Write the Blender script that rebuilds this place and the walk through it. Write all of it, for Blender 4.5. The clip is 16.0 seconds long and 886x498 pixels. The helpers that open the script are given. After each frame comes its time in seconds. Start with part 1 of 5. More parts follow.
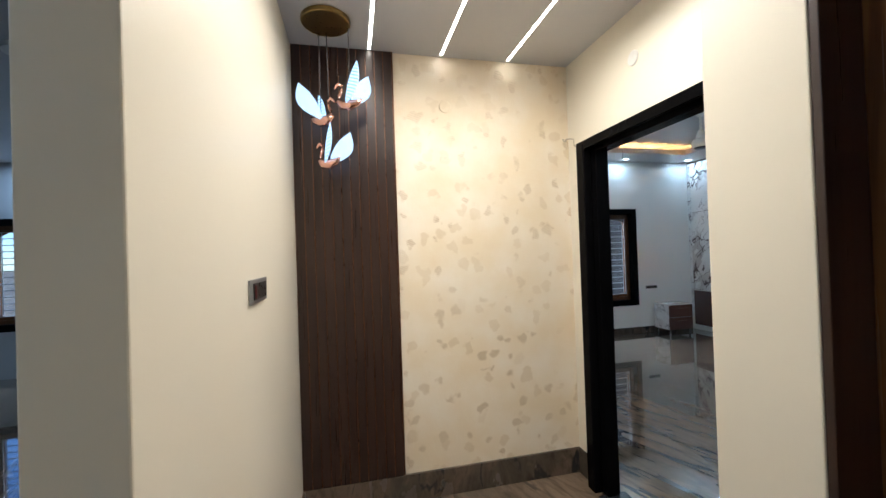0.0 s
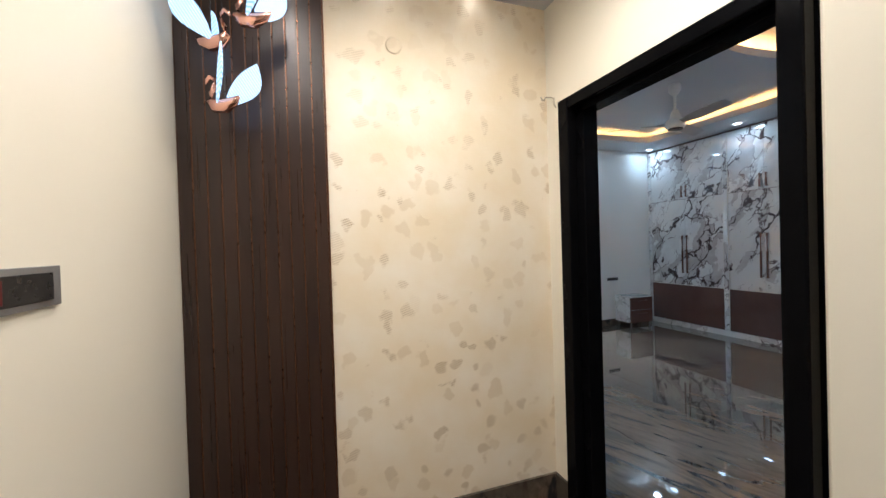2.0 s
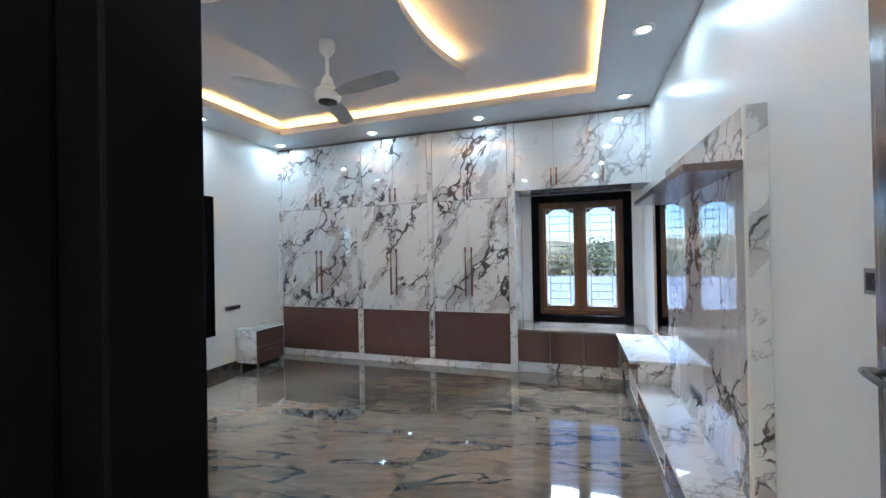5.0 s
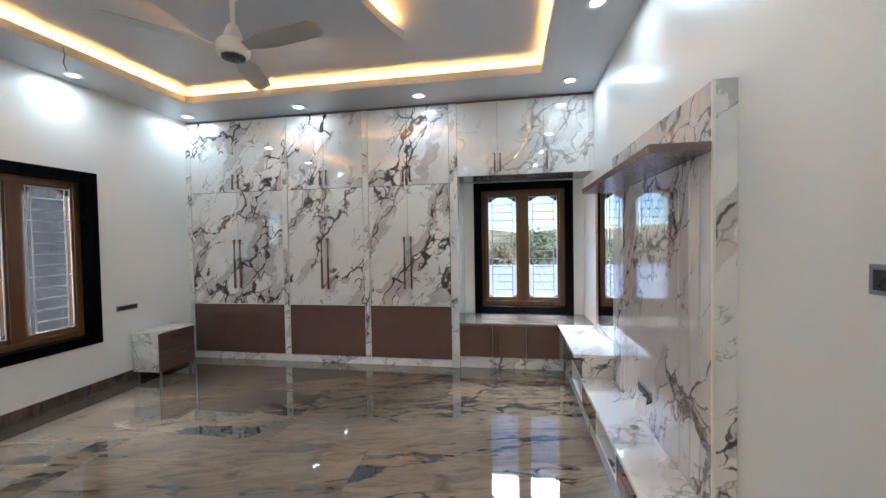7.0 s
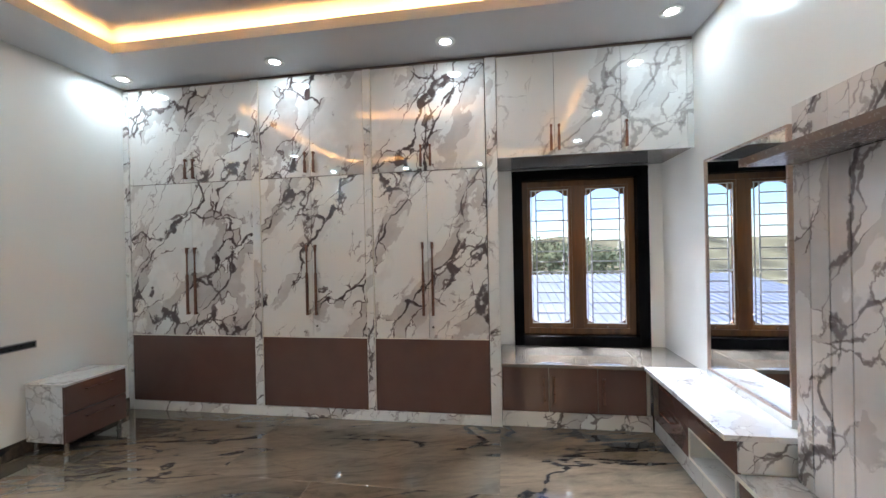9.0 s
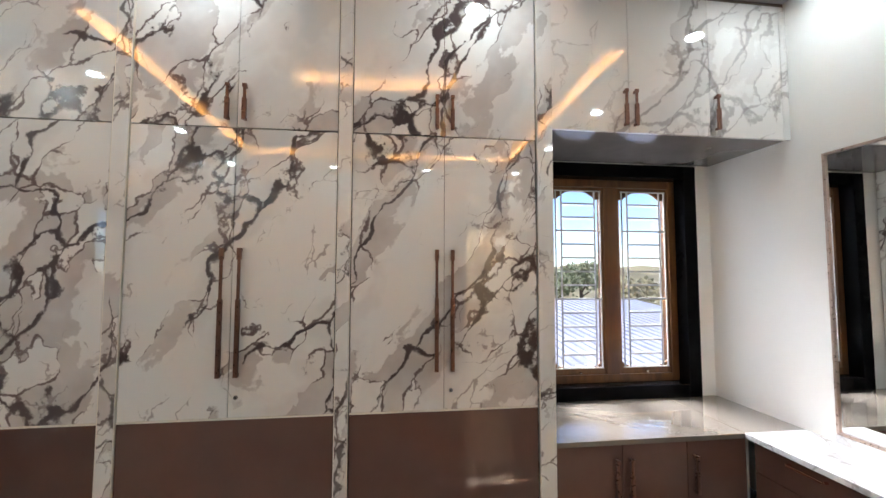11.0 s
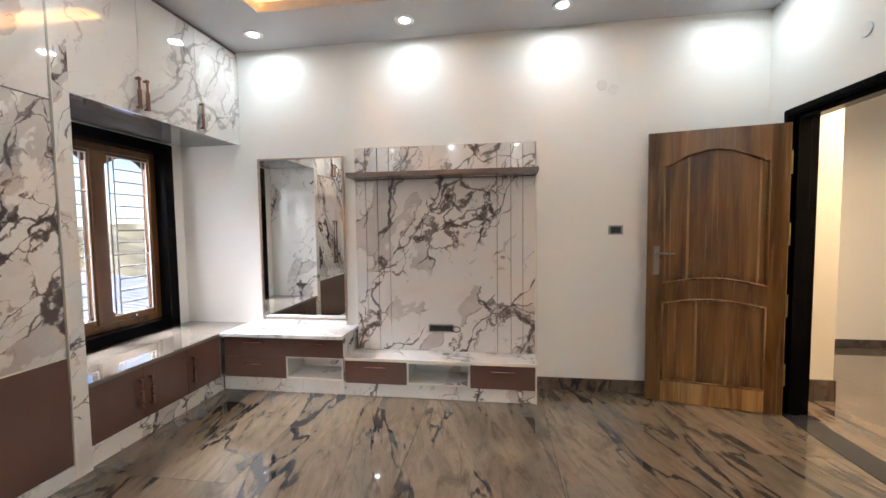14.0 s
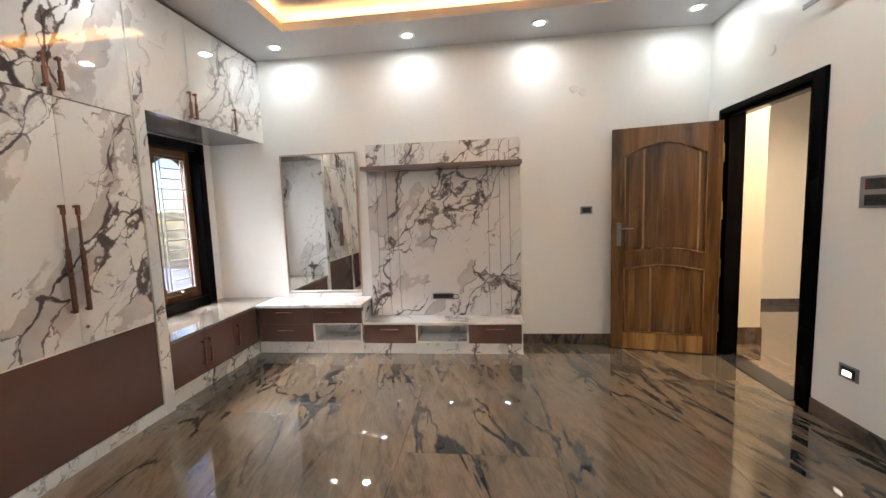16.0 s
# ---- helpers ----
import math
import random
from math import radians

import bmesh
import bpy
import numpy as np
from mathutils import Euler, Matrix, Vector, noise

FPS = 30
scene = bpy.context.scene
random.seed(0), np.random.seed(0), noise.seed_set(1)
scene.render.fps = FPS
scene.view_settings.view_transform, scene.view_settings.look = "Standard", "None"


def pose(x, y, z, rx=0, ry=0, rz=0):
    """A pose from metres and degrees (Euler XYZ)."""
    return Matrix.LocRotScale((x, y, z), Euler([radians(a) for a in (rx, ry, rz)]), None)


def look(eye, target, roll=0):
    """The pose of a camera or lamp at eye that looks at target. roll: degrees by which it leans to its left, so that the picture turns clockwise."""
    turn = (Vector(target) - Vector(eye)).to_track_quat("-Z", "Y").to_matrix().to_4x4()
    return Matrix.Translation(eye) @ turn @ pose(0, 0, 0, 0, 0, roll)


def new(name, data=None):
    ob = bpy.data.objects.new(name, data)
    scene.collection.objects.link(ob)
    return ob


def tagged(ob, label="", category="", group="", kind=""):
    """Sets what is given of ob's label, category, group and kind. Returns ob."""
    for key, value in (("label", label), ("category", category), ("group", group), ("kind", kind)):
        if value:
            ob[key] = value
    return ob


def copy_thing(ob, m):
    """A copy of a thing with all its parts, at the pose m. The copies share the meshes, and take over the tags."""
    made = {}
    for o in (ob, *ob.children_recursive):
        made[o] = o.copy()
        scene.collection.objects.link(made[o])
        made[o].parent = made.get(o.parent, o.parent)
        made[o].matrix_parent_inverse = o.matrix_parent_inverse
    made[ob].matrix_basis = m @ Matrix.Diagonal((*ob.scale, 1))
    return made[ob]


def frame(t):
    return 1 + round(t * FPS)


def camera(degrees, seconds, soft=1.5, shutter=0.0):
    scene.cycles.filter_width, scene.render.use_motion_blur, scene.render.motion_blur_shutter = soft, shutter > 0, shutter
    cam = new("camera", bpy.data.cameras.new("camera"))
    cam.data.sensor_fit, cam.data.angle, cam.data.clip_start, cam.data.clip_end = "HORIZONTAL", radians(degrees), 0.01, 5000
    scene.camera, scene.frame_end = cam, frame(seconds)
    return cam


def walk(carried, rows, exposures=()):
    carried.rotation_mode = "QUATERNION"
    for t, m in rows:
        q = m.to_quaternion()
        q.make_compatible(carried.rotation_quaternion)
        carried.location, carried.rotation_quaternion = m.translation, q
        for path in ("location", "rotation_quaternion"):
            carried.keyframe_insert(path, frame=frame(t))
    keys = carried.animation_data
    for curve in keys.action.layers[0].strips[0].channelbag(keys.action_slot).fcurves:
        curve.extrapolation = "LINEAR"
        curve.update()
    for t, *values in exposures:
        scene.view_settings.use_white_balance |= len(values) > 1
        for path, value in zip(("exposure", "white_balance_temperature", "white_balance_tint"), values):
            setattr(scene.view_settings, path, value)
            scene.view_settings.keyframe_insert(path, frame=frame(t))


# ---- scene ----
cam = camera(97.2, 16.0)
PATH = [
    (0, (0.343, 0.484, 1.522), (0.793, 2.432, 1.541), -1.9),
    (0.5, (0.354, 0.506, 1.514), (0.79, 2.458, 1.516), -1.6),
    (1, (0.411, 0.585, 1.5), (0.847, 2.536, 1.472), -1.3),
    (1.5, (0.44, 0.802, 1.487), (0.975, 2.729, 1.461), -1.4),
    (2, (0.511, 1.018, 1.474), (1.171, 2.905, 1.452), -1.7),
    (2.5, (0.657, 1.254, 1.447), (1.505, 3.066, 1.438), -2.1),
    (3, (0.785, 1.508, 1.393), (1.898, 3.169, 1.399), -2.5),
    (3.5, (0.929, 1.750, 1.397), (2.326, 3.181, 1.412), -1.6),
    (4, (1.198, 1.953, 1.46), (2.841, 3.092, 1.483), -1.6),
    (4.5, (1.417, 2.167, 1.494), (3.231, 3.009, 1.505), -1.3),
    (5, (1.617, 2.267, 1.465), (3.512, 2.906, 1.476), -1.1),
    (5.2, (1.675, 2.253, 1.463), (3.59, 2.83, 1.462), -0.8),
    (7.5, (2.174, 2.392, 1.482), (4.145, 2.728, 1.431), -1.1),
    (8, (2.523, 2.469, 1.491), (4.492, 2.82, 1.461), -1.0),
    (8.5, (2.851, 2.668, 1.46), (4.824, 2.993, 1.453), -1.1),
    (9, (3.153, 2.896, 1.455), (5.129, 3.204, 1.45), -1.2),
    (9.2, (3.297, 2.981, 1.435), (5.268, 3.318, 1.453), -1.2),
    (11.3, (4.435, 3.891, 1.395), (6.353, 3.343, 1.541), -0.2),
    (11.5, (4.461, 3.963, 1.426), (6.272, 3.122, 1.545), -0.1),
    (12, (4.295, 4.065, 1.436), (5.713, 2.656, 1.513), 0.7),
    (12.5, (4.136, 4.191, 1.448), (5.08, 2.429, 1.483), 0.3),
    (13, (4.085, 4.409, 1.435), (4.693, 2.504, 1.39), -0.2),
    (13.5, (4.031, 4.617, 1.415), (4.427, 2.659, 1.327), -0.6),
    (14, (3.977, 4.837, 1.399), (4.258, 2.86, 1.285), -0.7),
    (14.5, (4.023, 5.029, 1.424), (4.223, 3.042, 1.317), -0.9),
    (15, (4.024, 5.215, 1.454), (4.167, 3.224, 1.324), -0.9),
    (15.5, (3.991, 5.406, 1.423), (4.159, 3.42, 1.257), -1.2),
    (16, (4.004, 5.471, 1.405), (4.23, 3.494, 1.207), -2.0),
]
EXPOSURES = [(0, 0.05, 5300, 9), (2.5, 0.03, 5300, 11), (3.5, 0.0, 5000, 9), (4, -0.1, 4850, 8), (4.5, 0.22, 5150, 9), (5, 0.8, 5400, 8), (7.5, 0.74, 6200, 13), (9, 0.68, 6400, 14), (11.5, 0.76, 7200, 17), (12, 0.75, 7400, 17), (13.5, 0.9, 7000, 18), (16, 0.86, 7300, 19)]
walk(cam, [(t, look(eye, target, roll)) for t, eye, target, roll in PATH], EXPOSURES)

# ---- world, sun, large lights ----
world = bpy.data.worlds.new("sky")
scene.world = world
world.use_nodes = True
_wn = world.node_tree
_sky = _wn.nodes.new("ShaderNodeTexSky")
_sky.sky_type, _sky.sun_disc = "NISHITA", False
_sky.dust_density, _sky.ozone_density = 0.0, 2.0
_sky.sun_elevation, _sky.sun_rotation = radians(54.6), radians(277)
_tint = _wn.nodes.new("ShaderNodeMix")
_tint.data_type, _tint.blend_type = "RGBA", "MULTIPLY"
_tint.inputs[0].default_value = 1.0
_tint.inputs[7].default_value = (0.72, 0.92, 1.22, 1)
_wn.links.new(_sky.outputs[0], _tint.inputs[6])
_wn.links.new(_tint.outputs[2], _wn.nodes["Background"].inputs[0])
_wn.nodes["Background"].inputs[1].default_value = 0.15
sun = new("sun", bpy.data.lights.new("sun", "SUN"))
sun.data.energy, sun.data.angle, sun.data.color = 2.8, radians(0.5), (1.0, 0.95, 0.87)
sun.matrix_world = look((0, 0, 20), (12.0, -1.5, 3.0))

DOWNLIGHT, COVE, LINE, SWAN, HALL = 14.0, 38.0, 22.0, 1.15, 14.0


def lamp(name, at, aim, watts, colour, shape, size, size_y=0.0, spread=180):
    d = bpy.data.lights.new(name, "AREA")
    d.energy, d.color, d.shape, d.size, d.spread = watts, colour, shape, size, radians(spread)
    if size_y:
        d.size_y = size_y
    ob = new(name, d)
    ob.matrix_world = look(at, aim)
    return ob


# unseen area lamps above the windows, added to boost the sky's light indoors
lamp("window_skylight", (9.3, 2.20, 3.6), (5.2, 2.30, 0.7), 760.0, (0.80, 0.90, 1.0), "RECTANGLE", 1.5, 1.0)
lamp("window_skylight", (4.60, 8.45, 3.45), (4.30, 4.2, 0.9), 330.0, (0.80, 0.90, 1.0), "RECTANGLE", 2.0, 1.0)
lamp("window_skylight", (-4.48, 8.6, 3.2), (-4.3, 5.2, 0.3), 330.0, (0.72, 0.86, 1.0), "RECTANGLE", 1.5, 1.0)
COOL = (0.70, 0.91, 1.0)
for x, y in ((5.98, 1.757), (4.693, 1.772), (3.505, 1.79), (2.226, 1.825), (6.065, 3.30), (6.11, 4.72), (6.14, 6.20), (4.90, 6.22), (3.62, 6.22), (2.23, 6.20), (2.23, 4.72), (2.23, 3.30)):
    lamp("downlight_lamp", (x, y, 2.998), (x, y, 0), 2.5, COOL, "DISK", 0.11, spread=178)
# only the first stands for a known fitting; the other two are added fill
for x, y in ((-3.72, 6.75), (-1.70, 0.75), (-1.70, 3.6)):
    lamp("hall_lamp", (x, y, 2.91), (x, y, 0), 9.0, (0.66, 0.84, 1.0), "DISK", 0.19)
for x in (0.476, 0.925, 1.374):
    lamp("line_lamp", (x, 1.86, 2.770), (x, 1.86, 0), 12.0, (1.0, 0.84, 0.63), "RECTANGLE", 0.014, 1.10, spread=155)


# ---- materials ----
def material(name):
    m = bpy.data.materials.new(name)
    m.use_nodes = True
    t = m.node_tree
    return m, t, t.nodes["Principled BSDF"]


def node(t, kind, **values):
    n = t.nodes.new("ShaderNode" + kind)
    for key, value in values.items():
        if key in ("operation", "data_type", "blend_type", "wave_type", "feature", "distance", "bands_direction", "noise_dimensions", "vector_type"):
            if key == "operation":
                n.operation = value
            elif key == "data_type":
                n.data_type = value
            elif key == "blend_type":
                n.blend_type = value
            elif key == "wave_type":
                n.wave_type = value
            elif key == "feature":
                n.feature = value
            elif key == "bands_direction":
                n.bands_direction = value
        else:
            n.inputs[key.replace("_", " ")].default_value = value
    return n


def ramp(t, source, *stops):
    r = t.nodes.new("ShaderNodeValToRGB")
    while len(r.color_ramp.elements) < len(stops):
        r.color_ramp.elements.new(0.5)
    for e, (at, c) in zip(r.color_ramp.elements, stops):
        e.position = at
        e.color = (c, c, c, 1) if isinstance(c, (int, float)) else (*c, 1)
    t.links.new(source, r.inputs[0])
    return r.outputs[0]


def mixed(t, factor, a, b, blend="MIX"):
    n = t.nodes.new("ShaderNodeMix")
    n.data_type, n.blend_type = "RGBA", blend
    for socket, value in ((n.inputs[0], factor), (n.inputs[6], a), (n.inputs[7], b)):
        if isinstance(value, (int, float)):
            socket.default_value = value
        elif isinstance(value, tuple):
            socket.default_value = (*value, 1)
        else:
            t.links.new(value, socket)
    return n.outputs[2]


def maths(t, operation, a, b=0.0):
    n = t.nodes.new("ShaderNodeMath")
    n.operation = operation
    for socket, value in zip(n.inputs, (a, b)):
        if isinstance(value, (int, float)):
            socket.default_value = value
        else:
            t.links.new(value, socket)
    return n.outputs[0]


def place(t, scale=(1, 1, 1), turn=(0, 0, 0), spread=0.0):
    """World place, shifted by chance from object to object, then turned and scaled."""
    where = t.nodes.new("ShaderNodeNewGeometry").outputs["Position"]
    if spread:
        info = t.nodes.new("ShaderNodeObjectInfo")
        add = t.nodes.new("ShaderNodeVectorMath")
        add.operation = "MULTIPLY_ADD"
        t.links.new(info.outputs["Random"], add.inputs[0])
        add.inputs[1].default_value = (spread, -0.7 * spread, 1.3 * spread)
        t.links.new(where, add.inputs[2])
        where = add.outputs[0]
    turned = t.nodes.new("ShaderNodeMapping")
    t.links.new(where, turned.inputs[0])
    turned.inputs["Rotation"].default_value = [radians(a) for a in turn]
    m = t.nodes.new("ShaderNodeMapping")
    t.links.new(turned.outputs[0], m.inputs[0])
    m.inputs["Scale"].default_value = scale
    return m.outputs[0]


def noise_at(t, where, scale, detail=4.0, rough=0.5, distortion=0.0):
    n = t.nodes.new("ShaderNodeTexNoise")
    t.links.new(where, n.inputs["Vector"])
    for key, value in (("Scale", scale), ("Detail", detail), ("Roughness", rough), ("Distortion", distortion)):
        n.inputs[key].default_value = value
    return n.outputs["Fac"]


def relief(t, bsdf, height, strength=0.2, depth=0.002):
    b = t.nodes.new("ShaderNodeBump")
    b.inputs["Strength"].default_value, b.inputs["Distance"].default_value = strength, depth
    t.links.new(height, b.inputs["Height"])
    t.links.new(b.outputs[0], bsdf.inputs["Normal"])


def plain(name, colour, rough=0.5, metal=0.0, vary=0.06, scale=6.0, bump=0.05, coat=0.0):
    m, t, b = material(name)
    w = place(t, spread=3.0)
    n = noise_at(t, w, scale, 5)
    lo = tuple(c * (1 - vary) for c in colour)
    hi = tuple(min(1, c * (1 + vary)) for c in colour)
    t.links.new(mixed(t, ramp(t, n, (0.35, 0.0), (0.65, 1.0)), lo, hi), b.inputs["Base Color"])
    fine = noise_at(t, w, scale * 12, 3)
    t.links.new(ramp(t, fine, (0.3, max(0.0, rough * 0.85)), (0.7, min(1.0, rough * 1.15))), b.inputs["Roughness"])
    b.inputs["Metallic"].default_value = metal
    b.inputs["Coat Weight"].default_value = coat
    if bump:
        relief(t, b, fine, bump, 0.002)
    return m


def wall_paint(name, colour):
    m, t, b = material(name)
    w = place(t)
    big, small = noise_at(t, w, 0.9, 3), noise_at(t, w, 55.0, 4)
    c = mixed(t, ramp(t, big, (0.3, 0.0), (0.7, 1.0)), tuple(x * 0.965 for x in colour), colour)
    t.links.new(c, b.inputs["Base Color"])
    t.links.new(ramp(t, big, (0.3, 0.30), (0.7, 0.42)), b.inputs["Roughness"])
    relief(t, b, small, 0.12, 0.002)
    return m


def stencil_paint(name):
    """Cream wall with scattered darker stencilled leaves, some of them combed."""
    m, t, b = material(name)
    w = place(t)
    wobble = t.nodes.new("ShaderNodeTexNoise")
    t.links.new(w, wobble.inputs["Vector"])
    wobble.inputs["Scale"].default_value, wobble.inputs["Detail"].default_value = 11.0, 3.0
    shift = t.nodes.new("ShaderNodeVectorMath")
    shift.operation = "MULTIPLY_ADD"
    t.links.new(wobble.outputs["Color"], shift.inputs[0])
    shift.inputs[1].default_value = (0.13, 0.13, 0.13)
    t.links.new(w, shift.inputs[2])
    cells = t.nodes.new("ShaderNodeTexVoronoi")
    t.links.new(shift.outputs[0], cells.inputs["Vector"])
    cells.inputs["Scale"].default_value = 10.5
    cut = t.nodes.new("ShaderNodeSeparateColor")
    t.links.new(cells.outputs["Color"], cut.inputs[0])
    blob = ramp(t, cells.outputs["Distance"], (0.32, 1.0), (0.43, 0.0))
    some = ramp(t, cut.outputs[0], (0.36, 0.0), (0.42, 1.0))
    patch = maths(t, "MULTIPLY", blob, some)
    combed = t.nodes.new("ShaderNodeTexWave")
    combed.bands_direction = "Z"
    t.links.new(place(t, turn=(0, 18, 0)), combed.inputs["Vector"])
    combed.inputs["Scale"].default_value, combed.inputs["Distortion"].default_value = 30.0, 0.3
    lines = maths(t, "MULTIPLY", ramp(t, combed.outputs["Fac"], (0.55, 0.0), (0.75, 1.0)), ramp(t, cut.outputs[1], (0.34, 0.0), (0.38, 1.0)))
    fade = ramp(t, noise_at(t, w, 1.3, 2), (0.35, 0.35), (0.6, 1.0))
    base = mixed(t, ramp(t, noise_at(t, w, 3.5, 5), (0.35, 0.0), (0.7, 1.0)), (0.79, 0.67, 0.49), (0.85, 0.775, 0.655))
    dark = mixed(t, lines, (0.61, 0.475, 0.30), (0.40, 0.28, 0.155))
    amount = maths(t, "MULTIPLY", maths(t, "MULTIPLY", patch, fade), maths(t, "ADD", 0.48, maths(t, "MULTIPLY", lines, 0.32)))
    t.links.new(mixed(t, amount, base, dark), b.inputs["Base Color"])
    b.inputs["Roughness"].default_value = 0.42
    relief(t, b, maths(t, "ADD", maths(t, "MULTIPLY", lines, patch), noise_at(t, w, 40.0, 3)), 0.25, 0.003)
    return m


def marble(name, size=1.0, tint=(0.83, 0.815, 0.79), rough=0.045, spread=0.0, veins=1.0, lean=(0, -0.72, 1.0), sheet=0.0):
    """Glossy white laminate: dark slanting veins that branch into a web of cells, some of them filled grey."""
    m, t, b = material(name)
    tilt = [math.degrees(a) for a in Vector(lean).normalized().rotation_difference(Vector((0, 0, 1))).to_euler()]
    w = place(t, (1.0 / size, 1.0 / size, 0.38 / size), tilt, spread)
    even = place(t, (1.0 / size, 1.0 / size, 1.0 / size), tilt, spread)
    if sheet:
        # the boards above this height are cut from another sheet
        cut = t.nodes.new("ShaderNodeSeparateXYZ")
        t.links.new(t.nodes.new("ShaderNodeNewGeometry").outputs["Position"], cut.inputs[0])
        above = maths(t, "ADD", maths(t, "MULTIPLY", maths(t, "GREATER_THAN", cut.outputs[2], sheet), 5.3), 2.7)
        moved = []
        for where in (w, even):
            add = t.nodes.new("ShaderNodeVectorMath")
            t.links.new(where, add.inputs[0])
            t.links.new(above, add.inputs[1])
            moved.append(add.outputs[0])
        w, even = moved

    def bent(where, scale, amount, detail):
        n = t.nodes.new("ShaderNodeTexNoise")
        t.links.new(even, n.inputs["Vector"])
        n.inputs["Scale"].default_value, n.inputs["Detail"].default_value, n.inputs["Roughness"].default_value = scale, detail, 0.55
        add = t.nodes.new("ShaderNodeVectorMath")
        add.operation = "MULTIPLY_ADD"
        t.links.new(n.outputs["Color"], add.inputs[0])
        add.inputs[1].default_value = (amount, amount, amount)
        t.links.new(where, add.inputs[2])
        return add.outputs[0]

    def cells(where, scale, edge=True):
        n = t.nodes.new("ShaderNodeTexVoronoi")
        if edge:
            n.feature = "DISTANCE_TO_EDGE"
        t.links.new(where, n.inputs["Vector"])
        n.inputs["Scale"].default_value = scale
        return n.outputs["Distance"] if edge else n.outputs["Color"]

    def plus(a, b, k=1.0, zero=0.0):
        return maths(t, "ADD", a, maths(t, "MULTIPLY", maths(t, "SUBTRACT", b, zero), k))

    v = bent(bent(w, 2.4, 0.30, 2.0), 11.0, 0.085, 5.0)
    swell = noise_at(t, even, 8.0, 4, 0.6)
    main = cells(bent(bent(w, 1.7, 0.45, 2.0), 8.0, 0.10, 6.0), 2.1)
    keep = ramp(t, noise_at(t, w, 1.2, 1), (0.365, 0.0), (0.485, 1.0))
    zone = maths(t, "MULTIPLY", ramp(t, main, (0.06, 1.0), (0.30, 0.0)), keep)
    out = maths(t, "SUBTRACT", 1.0, zone)
    # long dark veins that swell and thin out
    d = plus(plus(main, swell, 0.10, 0.50), maths(t, "SUBTRACT", 1.0, keep), 0.08)
    line = ramp(t, d, (0.0, 1.0), (0.008, 0.92), (0.020, 0.0))
    # web of cells beside them
    web = plus(plus(cells(v, 5.6), swell, 0.13, 0.49), out, 0.06)
    twig = ramp(t, web, (0.0, 1.0), (0.018, 0.85), (0.036, 0.0))
    tone = t.nodes.new("ShaderNodeSeparateColor")
    t.links.new(cells(v, 5.6, False), tone.inputs[0])
    fill = maths(t, "MULTIPLY", ramp(t, tone.outputs[0], (0.52, 0.0), (0.56, 1.0)), ramp(t, plus(noise_at(t, v, 3.4, 4, 0.6), zone, 0.22), (0.62, 0.0), (0.645, 1.0)))
    fill = maths(t, "MULTIPLY", fill, ramp(t, noise_at(t, even, 5.0, 3), (0.35, 0.55), (0.62, 1.0)))
    # hair veins further out
    hair_zone = ramp(t, noise_at(t, w, 2.1, 2), (0.44, 1.0), (0.60, 0.0))
    hair = ramp(t, plus(plus(cells(bent(v, 5.0, 0.12, 3.0), 7.5), swell, 0.20, 0.47), hair_zone, 0.08), (0.0, 0.9), (0.016, 0.65), (0.036, 0.0))
    smear = ramp(t, plus(noise_at(t, bent(w, 3.0, 0.5, 3.0), 3.0, 3, 0.5), zone, 0.10), (0.56, 0.0), (0.70, 0.28))
    c = mixed(t, ramp(t, noise_at(t, w, 0.8, 2), (0.3, 0.0), (0.7, 1.0)), tint, tuple(x * 0.95 for x in tint))
    c = mixed(t, maths(t, "MULTIPLY", smear, veins), c, (0.50, 0.45, 0.43))
    c = mixed(t, maths(t, "MULTIPLY", maths(t, "MULTIPLY", fill, 0.70), veins), c, (0.40, 0.345, 0.33))
    c = mixed(t, maths(t, "MULTIPLY", hair, 0.7 * veins), c, (0.20, 0.150, 0.145))
    c = mixed(t, maths(t, "MULTIPLY", twig, veins), c, (0.15, 0.107, 0.103))
    c = mixed(t, maths(t, "MULTIPLY", line, veins), c, (0.075, 0.052, 0.051))
    t.links.new(c, b.inputs["Base Color"])
    t.links.new(ramp(t, noise_at(t, w, 14, 3), (0.3, rough * 0.8), (0.7, rough * 1.3)), b.inputs["Roughness"])
    b.inputs["Coat Weight"].default_value, b.inputs["Coat Roughness"].default_value = 0.8, 0.015
    b.inputs["Coat IOR"].default_value = 1.8
    relief(t, b, noise_at(t, place(t), 3.0, 2), 0.015, 0.002)
    return m


